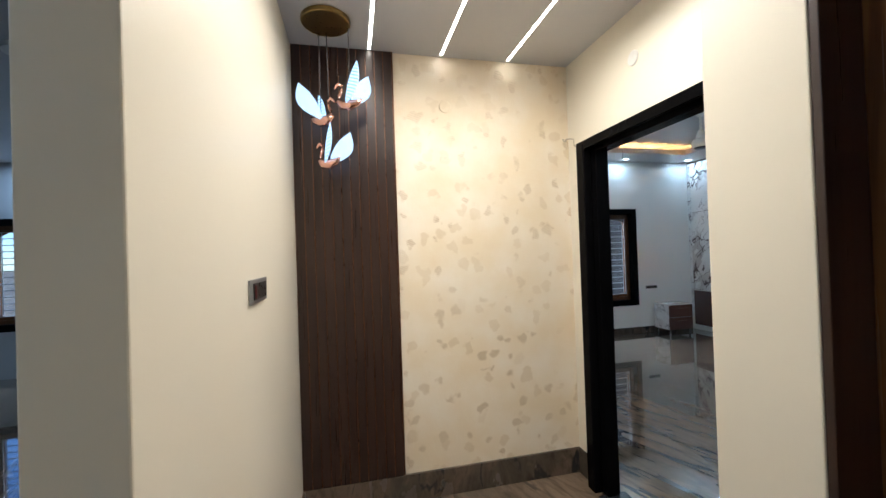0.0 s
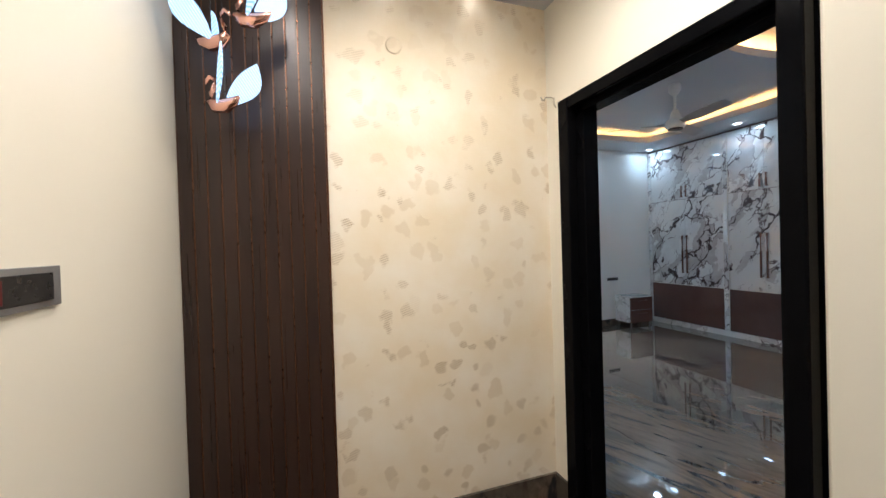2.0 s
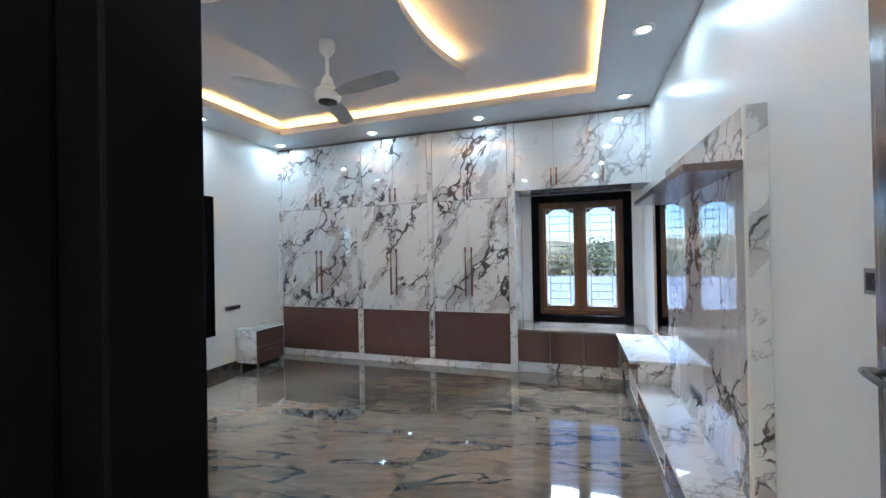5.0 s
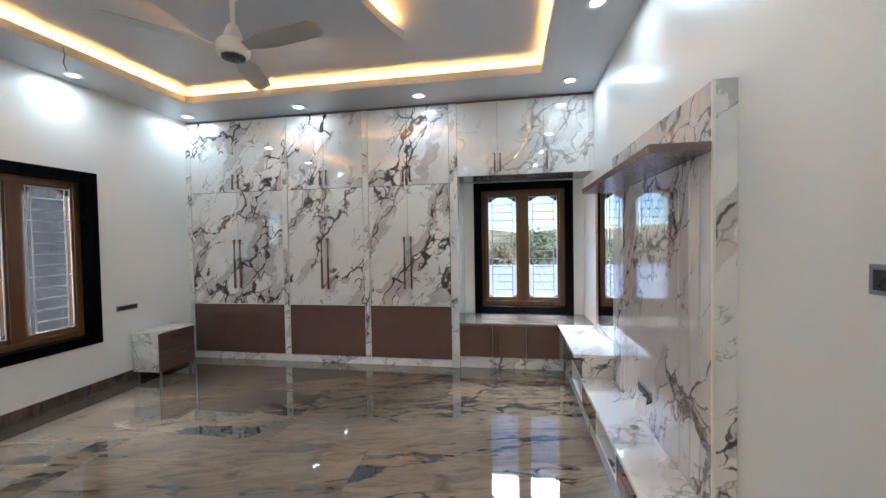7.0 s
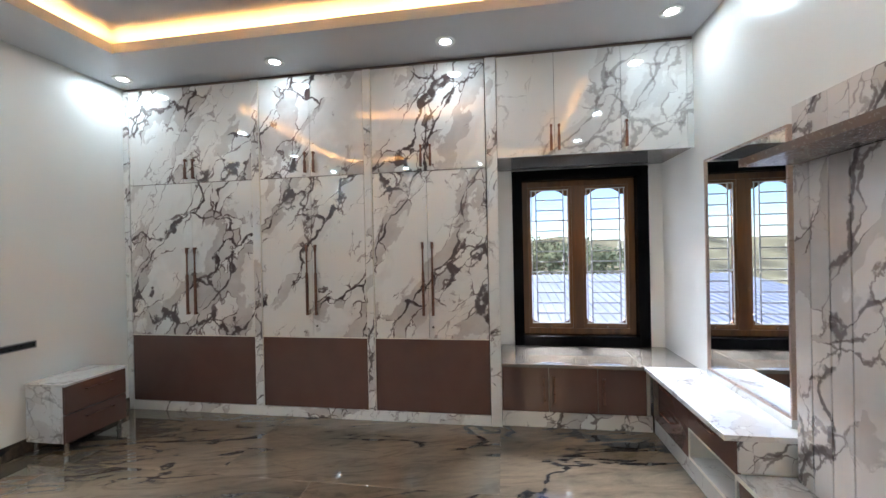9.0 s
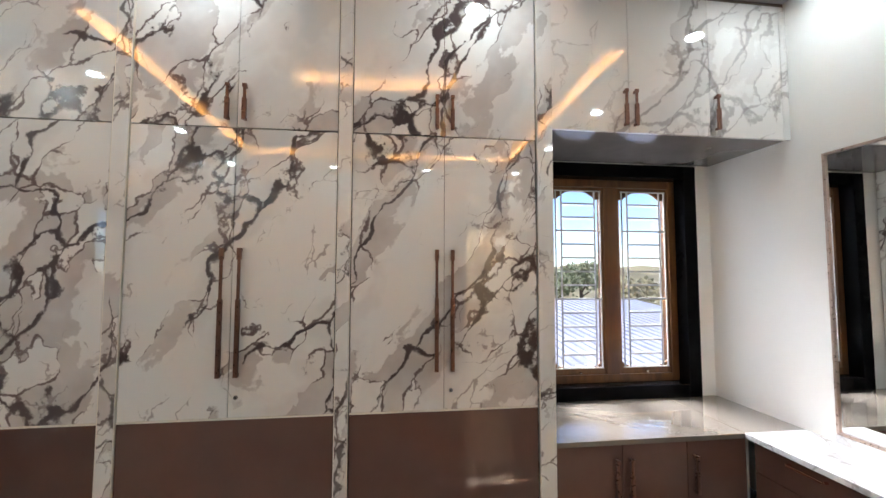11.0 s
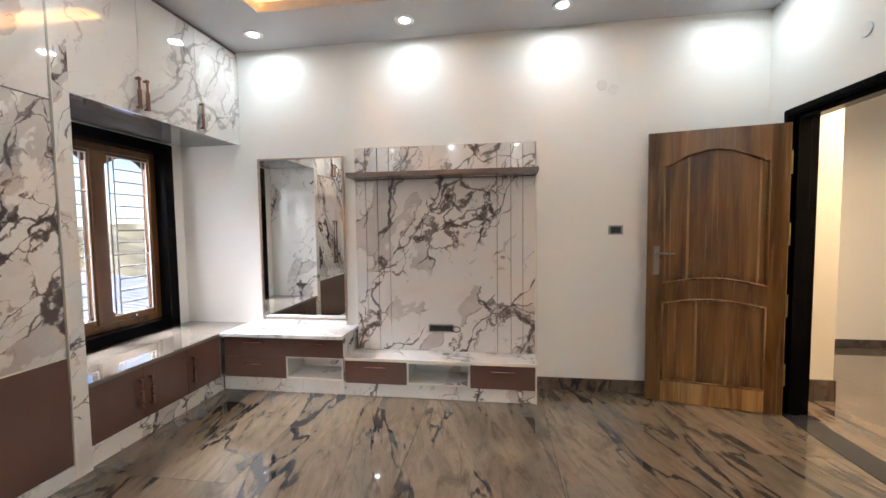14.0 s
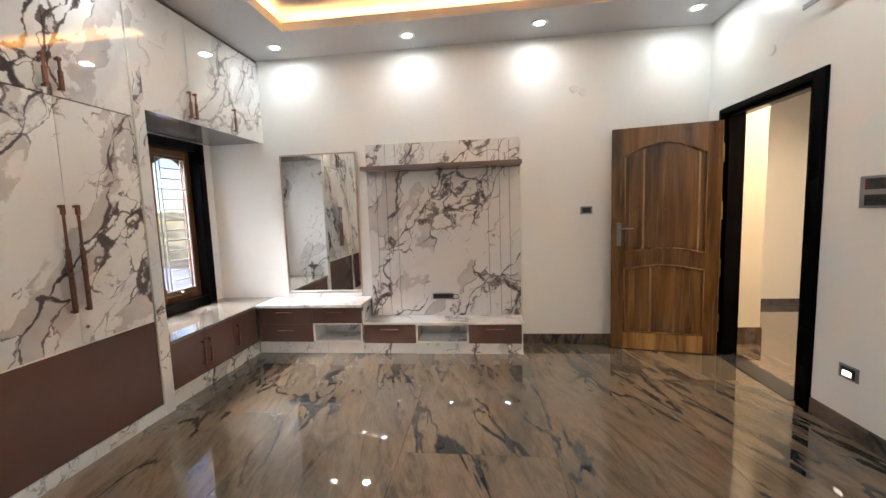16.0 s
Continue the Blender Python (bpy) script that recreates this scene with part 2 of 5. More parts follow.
def granite(name, light, mid, dark, rough=0.05, spread=31.0, stretch=(2.0, 0.5, 1.0), turn=(0, 0, -14), wisps=1.0, coat=0.0, contrast=1.0):
    """Polished stone: broad drifting bands, fine streaks and black wisps along them."""
    m, t, b = material(name)
    w = place(t, stretch, turn, spread)
    broad = noise_at(t, w, 0.62, 3, 0.5, 2.2)
    cool = noise_at(t, w, 0.8, 3, 0.5, 1.2)
    grain = noise_at(t, w, 3.0, 7, 0.62, 2.4)
    fine = noise_at(t, w, 9.0, 5, 0.6, 1.0)
    speck = noise_at(t, place(t, spread=spread), 110, 3)
    line = maths(t, "ABSOLUTE", maths(t, "SUBTRACT", noise_at(t, w, 0.95, 3, 0.5, 1.6), 0.5))
    gap = noise_at(t, w, 0.75, 2)
    c = mixed(t, ramp(t, broad, (0.34, 0.0), (0.50, 0.5), (0.64, 1.0)), mid, light)
    c = mixed(t, ramp(t, cool, (0.50, 0.0), (0.64, 0.75 * contrast)), c, (mid[0] * 0.70, mid[1] * 0.82, mid[2] * 0.86))
    c = mixed(t, ramp(t, grain, (0.34, 0.8 * contrast), (0.49, 0.0)), c, tuple(x * 0.5 for x in mid))
    c = mixed(t, ramp(t, grain, (0.54, 0.0), (0.70, 0.55 * contrast)), c, tuple(min(1, x * 1.15) for x in light))
    c = mixed(t, ramp(t, fine, (0.36, 0.40 * contrast), (0.50, 0.0)), c, tuple(x * 0.5 for x in mid))
    frayed = maths(t, "ADD", line, maths(t, "MULTIPLY", maths(t, "SUBTRACT", fine, 0.5), 0.10))
    streak = maths(t, "MULTIPLY", ramp(t, frayed, (0.0, 1.0), (0.009, 0.9), (0.024, 0.0)), ramp(t, gap, (0.46, 0.0), (0.53, 1.0)))
    c = mixed(t, maths(t, "MULTIPLY", streak, wisps), c, dark)
    c = mixed(t, maths(t, "MULTIPLY", ramp(t, speck, (0.45, 0.0), (0.7, 1.0)), 0.10), c, dark)
    t.links.new(c, b.inputs["Base Color"])
    t.links.new(ramp(t, noise_at(t, w, 3.0, 4), (0.3, rough * 0.7), (0.7, rough * 1.6)), b.inputs["Roughness"])
    b.inputs["Coat Weight"].default_value, b.inputs["Coat Roughness"].default_value, b.inputs["Coat IOR"].default_value = coat, 0.012, 1.6
    relief(t, b, noise_at(t, place(t), 3.0, 2), 0.01, 0.002)
    return m


def timber(name, light, dark, rough=0.3, spread=17.0, stretch=(9.0, 9.0, 0.55), coat=0.2, tone=0.0):
    """Varnished wood with the grain along z."""
    m, t, b = material(name)
    w = place(t, stretch, (0, 0, 0), spread)
    bands = noise_at(t, w, 1.0, 4, 0.55, 1.6)
    fibre = noise_at(t, place(t, (60, 60, 1.6), (0, 0, 0), spread), 1.0, 6, 0.6)
    c = mixed(t, ramp(t, bands, (0.36, 0.0), (0.52, 0.55), (0.68, 1.0)), dark, light)
    c = mixed(t, ramp(t, fibre, (0.35, 0.10), (0.6, 0.0)), c, tuple(x * 0.6 for x in dark))
    if tone:
        info = t.nodes.new("ShaderNodeObjectInfo")
        c = mixed(t, maths(t, "MULTIPLY", info.outputs["Random"], tone), c, tuple(x * 0.42 for x in dark))
    t.links.new(c, b.inputs["Base Color"])
    t.links.new(ramp(t, fibre, (0.3, rough * 0.8), (0.7, rough * 1.25)), b.inputs["Roughness"])
    b.inputs["Coat Weight"].default_value = coat
    b.inputs["Coat Roughness"].default_value = 0.15
    relief(t, b, fibre, 0.12, 0.0015)
    return m


def glow(name, colour, strength):
    m, t, b = material(name)
    b.inputs["Base Color"].default_value = (0.9, 0.9, 0.9, 1)
    b.inputs["Emission Color"].default_value = (*colour, 1)
    b.inputs["Emission Strength"].default_value = strength
    return m


def clear(name, rough=0.0, tint=(1, 1, 1)):
    m, t, b = material(name)
    b.inputs["Base Color"].default_value = (*tint, 1)
    b.inputs["Roughness"].default_value = rough
    b.inputs["Transmission Weight"].default_value = 1.0
    b.inputs["IOR"].default_value = 1.45
    return m


M_WALL = wall_paint("white_wall_paint", (0.86, 0.845, 0.81))
M_CREAM = wall_paint("cream_wall_paint", (0.80, 0.745, 0.63))
M_GREYWALL = wall_paint("hall_wall_paint", (0.66, 0.69, 0.72))
M_STENCIL = stencil_paint("stencilled_cream_paint")
# darker than white paint: the ceiling's dim, bounce-lit look is put into this colour
M_CEIL = wall_paint("dimmed_ceiling_paint", (0.54, 0.535, 0.555))
M_MARBLE = marble("marble_laminate", 1.0, sheet=2.1)
M_MARBLE_TRIM = marble("marble_trim_laminate", 0.9, spread=23.0, veins=0.85, lean=(-0.6, -0.6, 1.0))
M_MARBLE_TV = marble("grey_marble_laminate", 1.12, (0.78, 0.735, 0.71), 0.06, 0.0, 0.85, lean=(-0.72, 0, 1.0))
M_MARBLE_TOP = marble("marble_counter", 0.7, (0.84, 0.83, 0.82), 0.04, 41.0, 0.38, (-1.0, 0.6, 0))
M_MARBLE_LOFT = marble("loft_marble_laminate", 1.3, veins=0.5)
M_EDGE = plain("cream_edge_band", (0.78, 0.74, 0.66), 0.35)
M_BROWN = plain("brown_gloss_laminate", (0.135, 0.072, 0.058), 0.10, vary=0.04, bump=0.01, coat=0.3)
M_SHELF = plain("taupe_laminate", (0.20, 0.145, 0.125), 0.25, bump=0.02)
M_FLOOR = granite("polished_granite_floor", (0.205, 0.150, 0.102), (0.135, 0.100, 0.071), (0.018, 0.020, 0.023), 0.03, coat=0.55, contrast=0.85)
M_BENCH = granite("bench_granite", (0.215, 0.18, 0.15), (0.17, 0.142, 0.118), (0.06, 0.06, 0.06), 0.04, 13.0, (1.6, 0.6, 1.0), (0, 0, 20), 0.0, 0.8, 0.3)
# loft underside: the board's shade is painted in as dark grey
M_UNDER = plain("shaded_gloss_laminate", (0.14, 0.13, 0.125), 0.06, vary=0.15, scale=3.0, bump=0.01)
M_SKIRT = granite("skirting_granite", (0.16, 0.115, 0.085), (0.10, 0.075, 0.058), (0.03, 0.03, 0.03), 0.2, 9.0)
M_THRESH = plain("black_granite", (0.022, 0.022, 0.024), 0.15)
M_BLACK = plain("black_polished_frame", (0.003, 0.003, 0.0035), 0.16, vary=0.2, bump=0.02)
M_BLACK.node_tree.nodes["Principled BSDF"].inputs["Specular IOR Level"].default_value = 0.035
M_BRONZE = plain("bronze_brown_metal", (0.18, 0.088, 0.062), 0.3, 0.8)
M_CHROME = plain("brushed_steel", (0.62, 0.60, 0.57), 0.2, 1.0)
M_IRONDARK = plain("dark_antique_metal", (0.22, 0.20, 0.185), 0.32, 0.9)
M_GOLD = plain("brushed_brass", (0.34, 0.24, 0.085), 0.32, 1.0, vary=0.12)
M_ROSE = plain("rose_gold_plating", (0.80, 0.45, 0.36), 0.12, 1.0)
M_CHAMPAGNE = plain("champagne_metal", (0.50, 0.37, 0.31), 0.3, 0.85)
M_GRILLE = plain("white_painted_steel", (0.55, 0.55, 0.55), 0.4)
M_FANWHITE = plain("ivory_fan_enamel", (0.84, 0.82, 0.78), 0.3)
M_FANBLADE = plain("grey_fan_blade", (0.42, 0.41, 0.40), 0.35)
M_PLASTIC = plain("black_switch_plastic", (0.015, 0.015, 0.016), 0.3)
M_PLATE = plain("grey_metallic_plate", (0.30, 0.30, 0.31), 0.35, 0.6)
M_RED = plain("red_switch_plastic", (0.11, 0.005, 0.007), 0.35)
M_WHITEPLASTIC = plain("white_plastic", (0.78, 0.77, 0.74), 0.45)
M_SLAT = timber("walnut_panel", (0.036, 0.016, 0.010), (0.020, 0.009, 0.006), 0.32, 11.0, coat=0.05)
M_COPPER = plain("copper_groove", (0.16, 0.075, 0.042), 0.3, 0.9)
M_TEAK = timber("teak", (0.30, 0.145, 0.043), (0.090, 0.036, 0.010), 0.24, 19.0, (5.0, 5.0, 0.50), tone=0.42)
M_TEAKLIGHT = timber("pale_teak", (0.52, 0.30, 0.10), (0.23, 0.10, 0.028), 0.28, 19.0, (7.0, 7.0, 0.42), tone=0.3)
M_FRAMEWOOD = timber("window_teak", (0.15, 0.056, 0.010), (0.075, 0.026, 0.005), 0.42, 7.0)
M_GLASS = clear("window_glass")
M_WING = glow("lit_acrylic", (0.60, 0.80, 1.0), SWAN)
_t = M_WING.node_tree
_t.nodes["Principled BSDF"].inputs["Base Color"].default_value = (0.16, 0.22, 0.28, 1)
_w = _t.nodes.new("ShaderNodeTexWave")
_t.links.new(place(_t, turn=(25, 35, 0)), _w.inputs["Vector"])
_w.inputs["Scale"].default_value = 34.0
_t.links.new(maths(_t, "MULTIPLY", ramp(_t, _w.outputs["Fac"], (0.22, 0.50), (0.55, 1.0), (0.95, 1.6)), SWAN), _t.nodes["Principled BSDF"].inputs["Emission Strength"])
M_MIRROR = plain("mirror_silver", (0.88, 0.89, 0.88), 0.0, 1.0, vary=0.0, bump=0)
M_LED = glow("downlight_diffuser", (0.86, 0.94, 1.0), DOWNLIGHT)
M_COVE = glow("warm_cove_led", (1.0, 0.50, 0.14), COVE)
M_LINE = glow("warm_line_led", (1.0, 0.84, 0.62), LINE)
M_HALLLED = glow("hall_led", (0.75, 0.88, 1.0), HALL)

# ---- building helpers ----
ORIGIN = {}


def box(bm, a, b, bevel=0.0):
    """A box between two corners, its edges rounded by bevel."""
    lo, hi = [min(p, q) for p, q in zip(a, b)], [max(p, q) for p, q in zip(a, b)]
    made = bmesh.ops.create_cube(bm, size=1.0)["verts"]
    for v in made:
        v.co = Vector([l + (c + 0.5) * (h - l) for c, l, h in zip(v.co, lo, hi)])
    if bevel:
        edges = list({e for v in made for e in v.link_edges})
        bmesh.ops.bevel(bm, geom=edges, offset=bevel, segments=2, affect="EDGES", profile=0.5)
    return bm


def boxes(*pairs, bevel=0.0):
    bm = bmesh.new()
    for a, b in pairs:
        box(bm, a, b, bevel)
    return bm


def rod(bm, a, b, r, r2=None, sides=12):
    a, b = Vector(a), Vector(b)
    m = Matrix.Translation((a + b) / 2) @ (b - a).to_track_quat("Z", "Y").to_matrix().to_4x4()
    bmesh.ops.create_cone(bm, cap_ends=True, segments=sides, radius1=r, radius2=r if r2 is None else r2, depth=(b - a).length, matrix=m)
    return bm


def lathe(bm, profile, centre, sides=32):
    """A turned solid about the vertical through centre; profile: (radius, z)."""
    rings = []
    for r, z in profile:
        rings.append([bm.verts.new((centre[0] + r * math.cos(2 * math.pi * i / sides), centre[1] + r * math.sin(2 * math.pi * i / sides), z)) for i in range(sides)])
    for p, q in zip(rings, rings[1:]):
        for i in range(sides):
            bm.faces.new((p[i], p[(i + 1) % sides], q[(i + 1) % sides], q[i]))
    bm.faces.new(rings[0][::-1])
    bm.faces.new(rings[-1])
    return bm


def tube(bm, points, radii, sides=10):
    """A bent tube through points."""
    pts = [Vector(p) for p in points]
    rings = []
    for i, p in enumerate(pts):
        d = (pts[min(i + 1, len(pts) - 1)] - pts[max(i - 1, 0)]).normalized()
        q = d.to_track_quat("Z", "Y")
        r = radii[i] if isinstance(radii, (list, tuple)) else radii
        rings.append([bm.verts.new(p + q @ Vector((r * math.cos(2 * math.pi * k / sides), r * math.sin(2 * math.pi * k / sides), 0))) for k in range(sides)])
    for p, q in zip(rings, rings[1:]):
        for k in range(sides):
            bm.faces.new((p[k], p[(k + 1) % sides], q[(k + 1) % sides], q[k]))
    bm.faces.new(rings[0][::-1])
    bm.faces.new(rings[-1])
    return bm


def prism(bm, outline, shift):
    """A flat outline of 3D points drawn out along shift."""
    a = [bm.verts.new(p) for p in outline]
    b = [bm.verts.new(Vector(p) + Vector(shift)) for p in outline]
    bm.faces.new(a)
    bm.faces.new(b[::-1])
    for i in range(len(a)):
        j = (i + 1) % len(a)
        bm.faces.new((a[j], a[i], b[i], b[j]))
    return bm


def mesh_of(name, bm, mat, origin=(0, 0, 0), smooth=False):
    bmesh.ops.recalc_face_normals(bm, faces=bm.faces)
    bmesh.ops.translate(bm, vec=-Vector(origin), verts=bm.verts)
    data = bpy.data.meshes.new(name)
    bm.to_mesh(data)
    bm.free()
    data.materials.append(mat)
    if smooth:
        for f in data.polygons:
            f.use_smooth = True
    return data


def thing(name, at, label, category, group="", kind=""):
    """An empty at a thing's base."""
    e = new(name)
    e.empty_display_size = 0.1
    e.location = at
    ORIGIN[e] = Vector(at)
    return tagged(e, label, category, group, kind)


def part(name, bm, mat, parent, label="", smooth=False):
    """One mesh under a thing or a part; bm is in the world's place."""
    ob = new(name, mesh_of(name, bm, mat, ORIGIN[parent], smooth))
    ob.parent = parent
    ORIGIN[ob] = ORIGIN[parent]
    return tagged(ob, label) if label else ob


def solid(name, bm, mat, label, category, group="", kind="", smooth=False, at=(0, 0, 0)):
    ob = new(name, mesh_of(name, bm, mat, at, smooth))
    ob.location = at
    ORIGIN[ob] = Vector(at)
    return tagged(ob, label, category, group, kind)


def setting(name, bm, mat, label, category):
    return solid(name, bm, mat, label, category, kind="structure")


# ---- plan ----
X0, X1 = 1.92, 6.96          # room, west and east
Y0, Y1 = 1.466, 6.43         # room, south and north
ZC = 3.01                    # soffit
LX0, LX1, LY1, LZ = 0.02, 1.815, 2.905, 2.775   # lobby
DS, DN, DTOP = 1.748, 2.600, 2.115             # door opening
HX0, HY0, HY1, HZ = -6.0, -0.05, 7.0, 2.95     # hall

# ---- structure ----
setting("wall_south", boxes(((LX1, Y0 - 0.12, 0), (X1 + 0.15, Y0, 3.4))), M_WALL, "smooth white painted south wall of the bedroom", "wall")
WN = (3.98, 5.22, 0.49, 2.18)   # north window
setting("wall_north", boxes(((LX1, Y1, 0), (WN[0], Y1 + 0.15, 3.4)), ((WN[1], Y1, 0), (X1 + 0.15, Y1 + 0.15, 3.4)),
                            ((WN[0], Y1, 0), (WN[1], Y1 + 0.15, WN[2])), ((WN[0], Y1, WN[3]), (WN[1], Y1 + 0.15, 3.4))), M_WALL, "smooth white painted wall with a window opening", "wall")
WE = (1.59, 2.81, 0.51, 2.17)   # east window
setting("wall_east", boxes(((X1, Y0, 0), (X1 + 0.15, WE[0], 3.4)), ((X1, WE[1], 0), (X1 + 0.15, Y1, 3.4)),
                           ((X1, WE[0], 0), (X1 + 0.15, WE[1], WE[2])), ((X1, WE[0], WE[3]), (X1 + 0.15, WE[1], 3.4))), M_WALL, "cream white painted wall with a window opening", "wall")
FO_S, FO_N, FO_T = 1.665, 2.772, 2.20   # door frame, outer
setting("wall_west", boxes(((1.87, Y0, 0), (X0, FO_S, 3.4)), ((1.87, FO_N, 0), (X0, Y1, 3.4)), ((1.87, FO_S, FO_T), (X0, FO_N, 3.4))), M_WALL, "white painted partition wall with a doorway", "wall")
setting("wall_lobby_east", boxes(((LX1, 1.4525, 0), (1.869, FO_S, 3.4)), ((LX1, FO_N, 0), (1.869, LY1 + 0.12, 3.4)), ((LX1, FO_S, FO_T), (1.869, FO_N, 3.4))), M_CREAM, "cream painted lobby wall around the doorway", "wall")
setting("wall_lobby_north", boxes(((-0.13, LY1, 0), (LX1, LY1 + 0.12, 3.4))), M_STENCIL, "cream wall with stencilled leaf pattern", "wall")
setting("wall_lobby_west", boxes(((-0.118, 1.147, 0), (LX0, LY1, 3.4)), bevel=0.004), M_CREAM, "cream painted lobby wall ending in a free edge", "wall")
setting("wall_pier", boxes(((1.39, 1.172, 0), (1.869, 1.452, 3.4)), bevel=0.004), M_CREAM, "cream painted wall pier beside the doorway", "wall")
setting("wall_hall_east", boxes(((1.53, HY0, 0), (1.68, 0.15, 3.4)), ((1.53, 0.15, 2.2), (1.68, 1.1715, 3.4))), M_CREAM, "cream painted hall wall", "wall")
setting("wall_hall_south", boxes(((HX0, HY0 - 0.12, 0), (1.68, HY0, 3.4))), M_CREAM, "plain cream painted hall wall", "wall")
setting("wall_hall_west", boxes(((HX0 - 0.12, HY0, 0), (HX0, HY1, 3.4))), M_GREYWALL, "plain painted hall wall", "wall")
WH = (-5.1, -3.86, 0.64, 2.18)
setting("wall_hall_north", boxes(((HX0, HY1, 0), (WH[0], HY1 + 0.12, 3.4)), ((WH[1], HY1, 0), (-0.13, HY1 + 0.12, 3.4)), ((WH[0], HY1, 0), (WH[1], HY1 + 0.12, WH[2])), ((WH[0], HY1, WH[3]), (WH[1], HY1 + 0.12, 3.4))), M_GREYWALL, "blue-grey hall wall with a window opening", "wall")
setting("wall_hall_inner", boxes(((-0.13, LY1 + 0.12, 0), (LX0, HY1 + 0.12, 3.4))), M_GREYWALL, "plain painted hall wall", "wall")

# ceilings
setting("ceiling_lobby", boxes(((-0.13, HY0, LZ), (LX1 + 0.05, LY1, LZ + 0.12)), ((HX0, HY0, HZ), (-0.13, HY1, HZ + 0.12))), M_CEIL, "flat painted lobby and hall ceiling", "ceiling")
CX0, CX1, CY0, CY1 = 2.50, 5.75, 2.045, 5.86   # opening in the soffit
EDGE = 0.09
bm = boxes(((X0, Y0, ZC), (X1, CY0, ZC + 0.05)), ((X0, CY1, ZC), (X1, Y1, ZC + 0.05)), ((X0, CY0, ZC), (CX0, CY1, ZC + 0.05)), ((CX1, CY0, ZC), (X1, CY1, ZC + 0.05)))
for a, b in (((CX0, CY0 - 0.02, ZC + 0.0502), (CX1, CY0, ZC + 0.075)), ((CX0, CY1, ZC + 0.0502), (CX1, CY1 + 0.02, ZC + 0.075)), ((CX0 - 0.02, CY0 - 0.02, ZC + 0.0502), (CX0, CY1 + 0.02, ZC + 0.075)), ((CX1, CY0 - 0.02, ZC + 0.0502), (CX1 + 0.02, CY1 + 0.02, ZC + 0.075))):
    box(bm, a, b)
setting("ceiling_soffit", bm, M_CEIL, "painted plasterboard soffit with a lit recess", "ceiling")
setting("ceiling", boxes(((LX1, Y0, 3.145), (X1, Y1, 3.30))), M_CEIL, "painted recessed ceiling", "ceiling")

# hanging panel with four hollowed sides
PX, PY, PH, SAG = 4.11, 3.94, 0.805, 0.16
corners = [(-1, -1), (1, -1), (1, 1), (-1, 1)]


def hollow(half, sag, steps=14):
    pts = []
    for (ax, ay), (bx, by) in zip(corners, corners[1:] + corners[:1]):
        nx, ny = -(ax + bx) / 2, -(ay + by) / 2
        for i in range(steps):
            f = i / steps
            s = sag * 4 * f * (1 - f)
            pts.append((PX + half * (ax + (bx - ax) * f) + nx * s, PY + half * (ay + (by - ay) * f) + ny * s))
    return pts


bm = bmesh.new()
prism(bm, [(x, y, ZC) for x, y in hollow(PH, SAG)], (0, 0, 0.065))
prism(bm, [(x, y, ZC + 0.065) for x, y in hollow(PH - 0.28, SAG)], (0, 0, 0.0699))
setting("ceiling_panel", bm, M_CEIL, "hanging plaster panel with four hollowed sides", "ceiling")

# led strips hidden in the recess
bm = bmesh.new()
z = ZC + 0.052
for a, b in (((CX0, CY0 - 0.075, z), (CX1, CY0 - 0.045, z + 0.008)), ((CX0, CY1 + 0.045, z), (CX1, CY1 + 0.075, z + 0.008)), ((CX0 - 0.075, CY0, z), (CX0 - 0.045, CY1, z + 0.008)), ((CX1 + 0.045, CY0, z), (CX1 + 0.075, CY1, z + 0.008))):
    box(bm, a, b)
solid("cove_strip_light", bm, M_COVE, "warm led strip hidden behind the soffit edge", "strip light")
bm = bmesh.new()
ring, inner = hollow(PH - 0.06, SAG), hollow(PH - 0.085, SAG)
lo = [[bm.verts.new((x, y, ZC + h)) for x, y in c] for c, h in ((ring, 0.067), (inner, 0.067), (ring, 0.074), (inner, 0.074))]
for i in range(len(ring)):
    j = (i + 1) % len(ring)
    bm.faces.new((lo[2][i], lo[2][j], lo[3][j], lo[3][i]))
    bm.faces.new((lo[0][i], lo[0][j], lo[2][j], lo[2][i]))
    bm.faces.new((lo[1][i], lo[1][j], lo[3][j], lo[3][i]))
solid("panel_strip_light", bm, M_COVE, "warm led strip on top of the hanging panel", "strip light")


# downlights
def downlight(at):
    e = thing("downlight", at, "round white recessed ceiling downlight, lit", "downlight", "downlights round the soffit")
    x, y, z = at
    part("bezel", lathe(bmesh.new(), [(0.058, z - 0.001), (0.076, z - 0.001), (0.076, z - 0.006), (0.070, z - 0.010), (0.058, z - 0.006)], at), M_WHITEPLASTIC, e)
    part("diffuser", lathe(bmesh.new(), [(0.057, z - 0.001), (0.057, z - 0.005), (0.03, z - 0.007)], at), M_LED, e, "glowing white diffuser")
    return e


first = downlight((5.98, 1.757, ZC))
for x, y in ((4.693, 1.772), (3.505, 1.79), (2.226, 1.825), (6.065, 3.30), (6.11, 4.72), (6.14, 6.20), (4.90, 6.22), (3.62, 6.22), (2.23, 6.20), (2.23, 4.72), (2.23, 3.30)):
    copy_thing(first, Matrix.Translation((x, y, ZC)))

# floor: slabs are laid last; a bed below
FLOOR = setting("floor", boxes(((HX0, HY0, -0.08), (X1 + 0.15, HY1, -0.022))), M_SKIRT, "polished brown granite slab floor", "floor")
setting("threshold", boxes(((1.76, DS - 0.02, -0.02), (1.945, DN + 0.02, 0.004)), bevel=0.002), M_THRESH, "black granite door threshold", "threshold")


def skirting(name, a, b):
    setting(name, boxes((a, b), bevel=0.003), M_SKIRT, "dark brown granite skirting", "skirting")


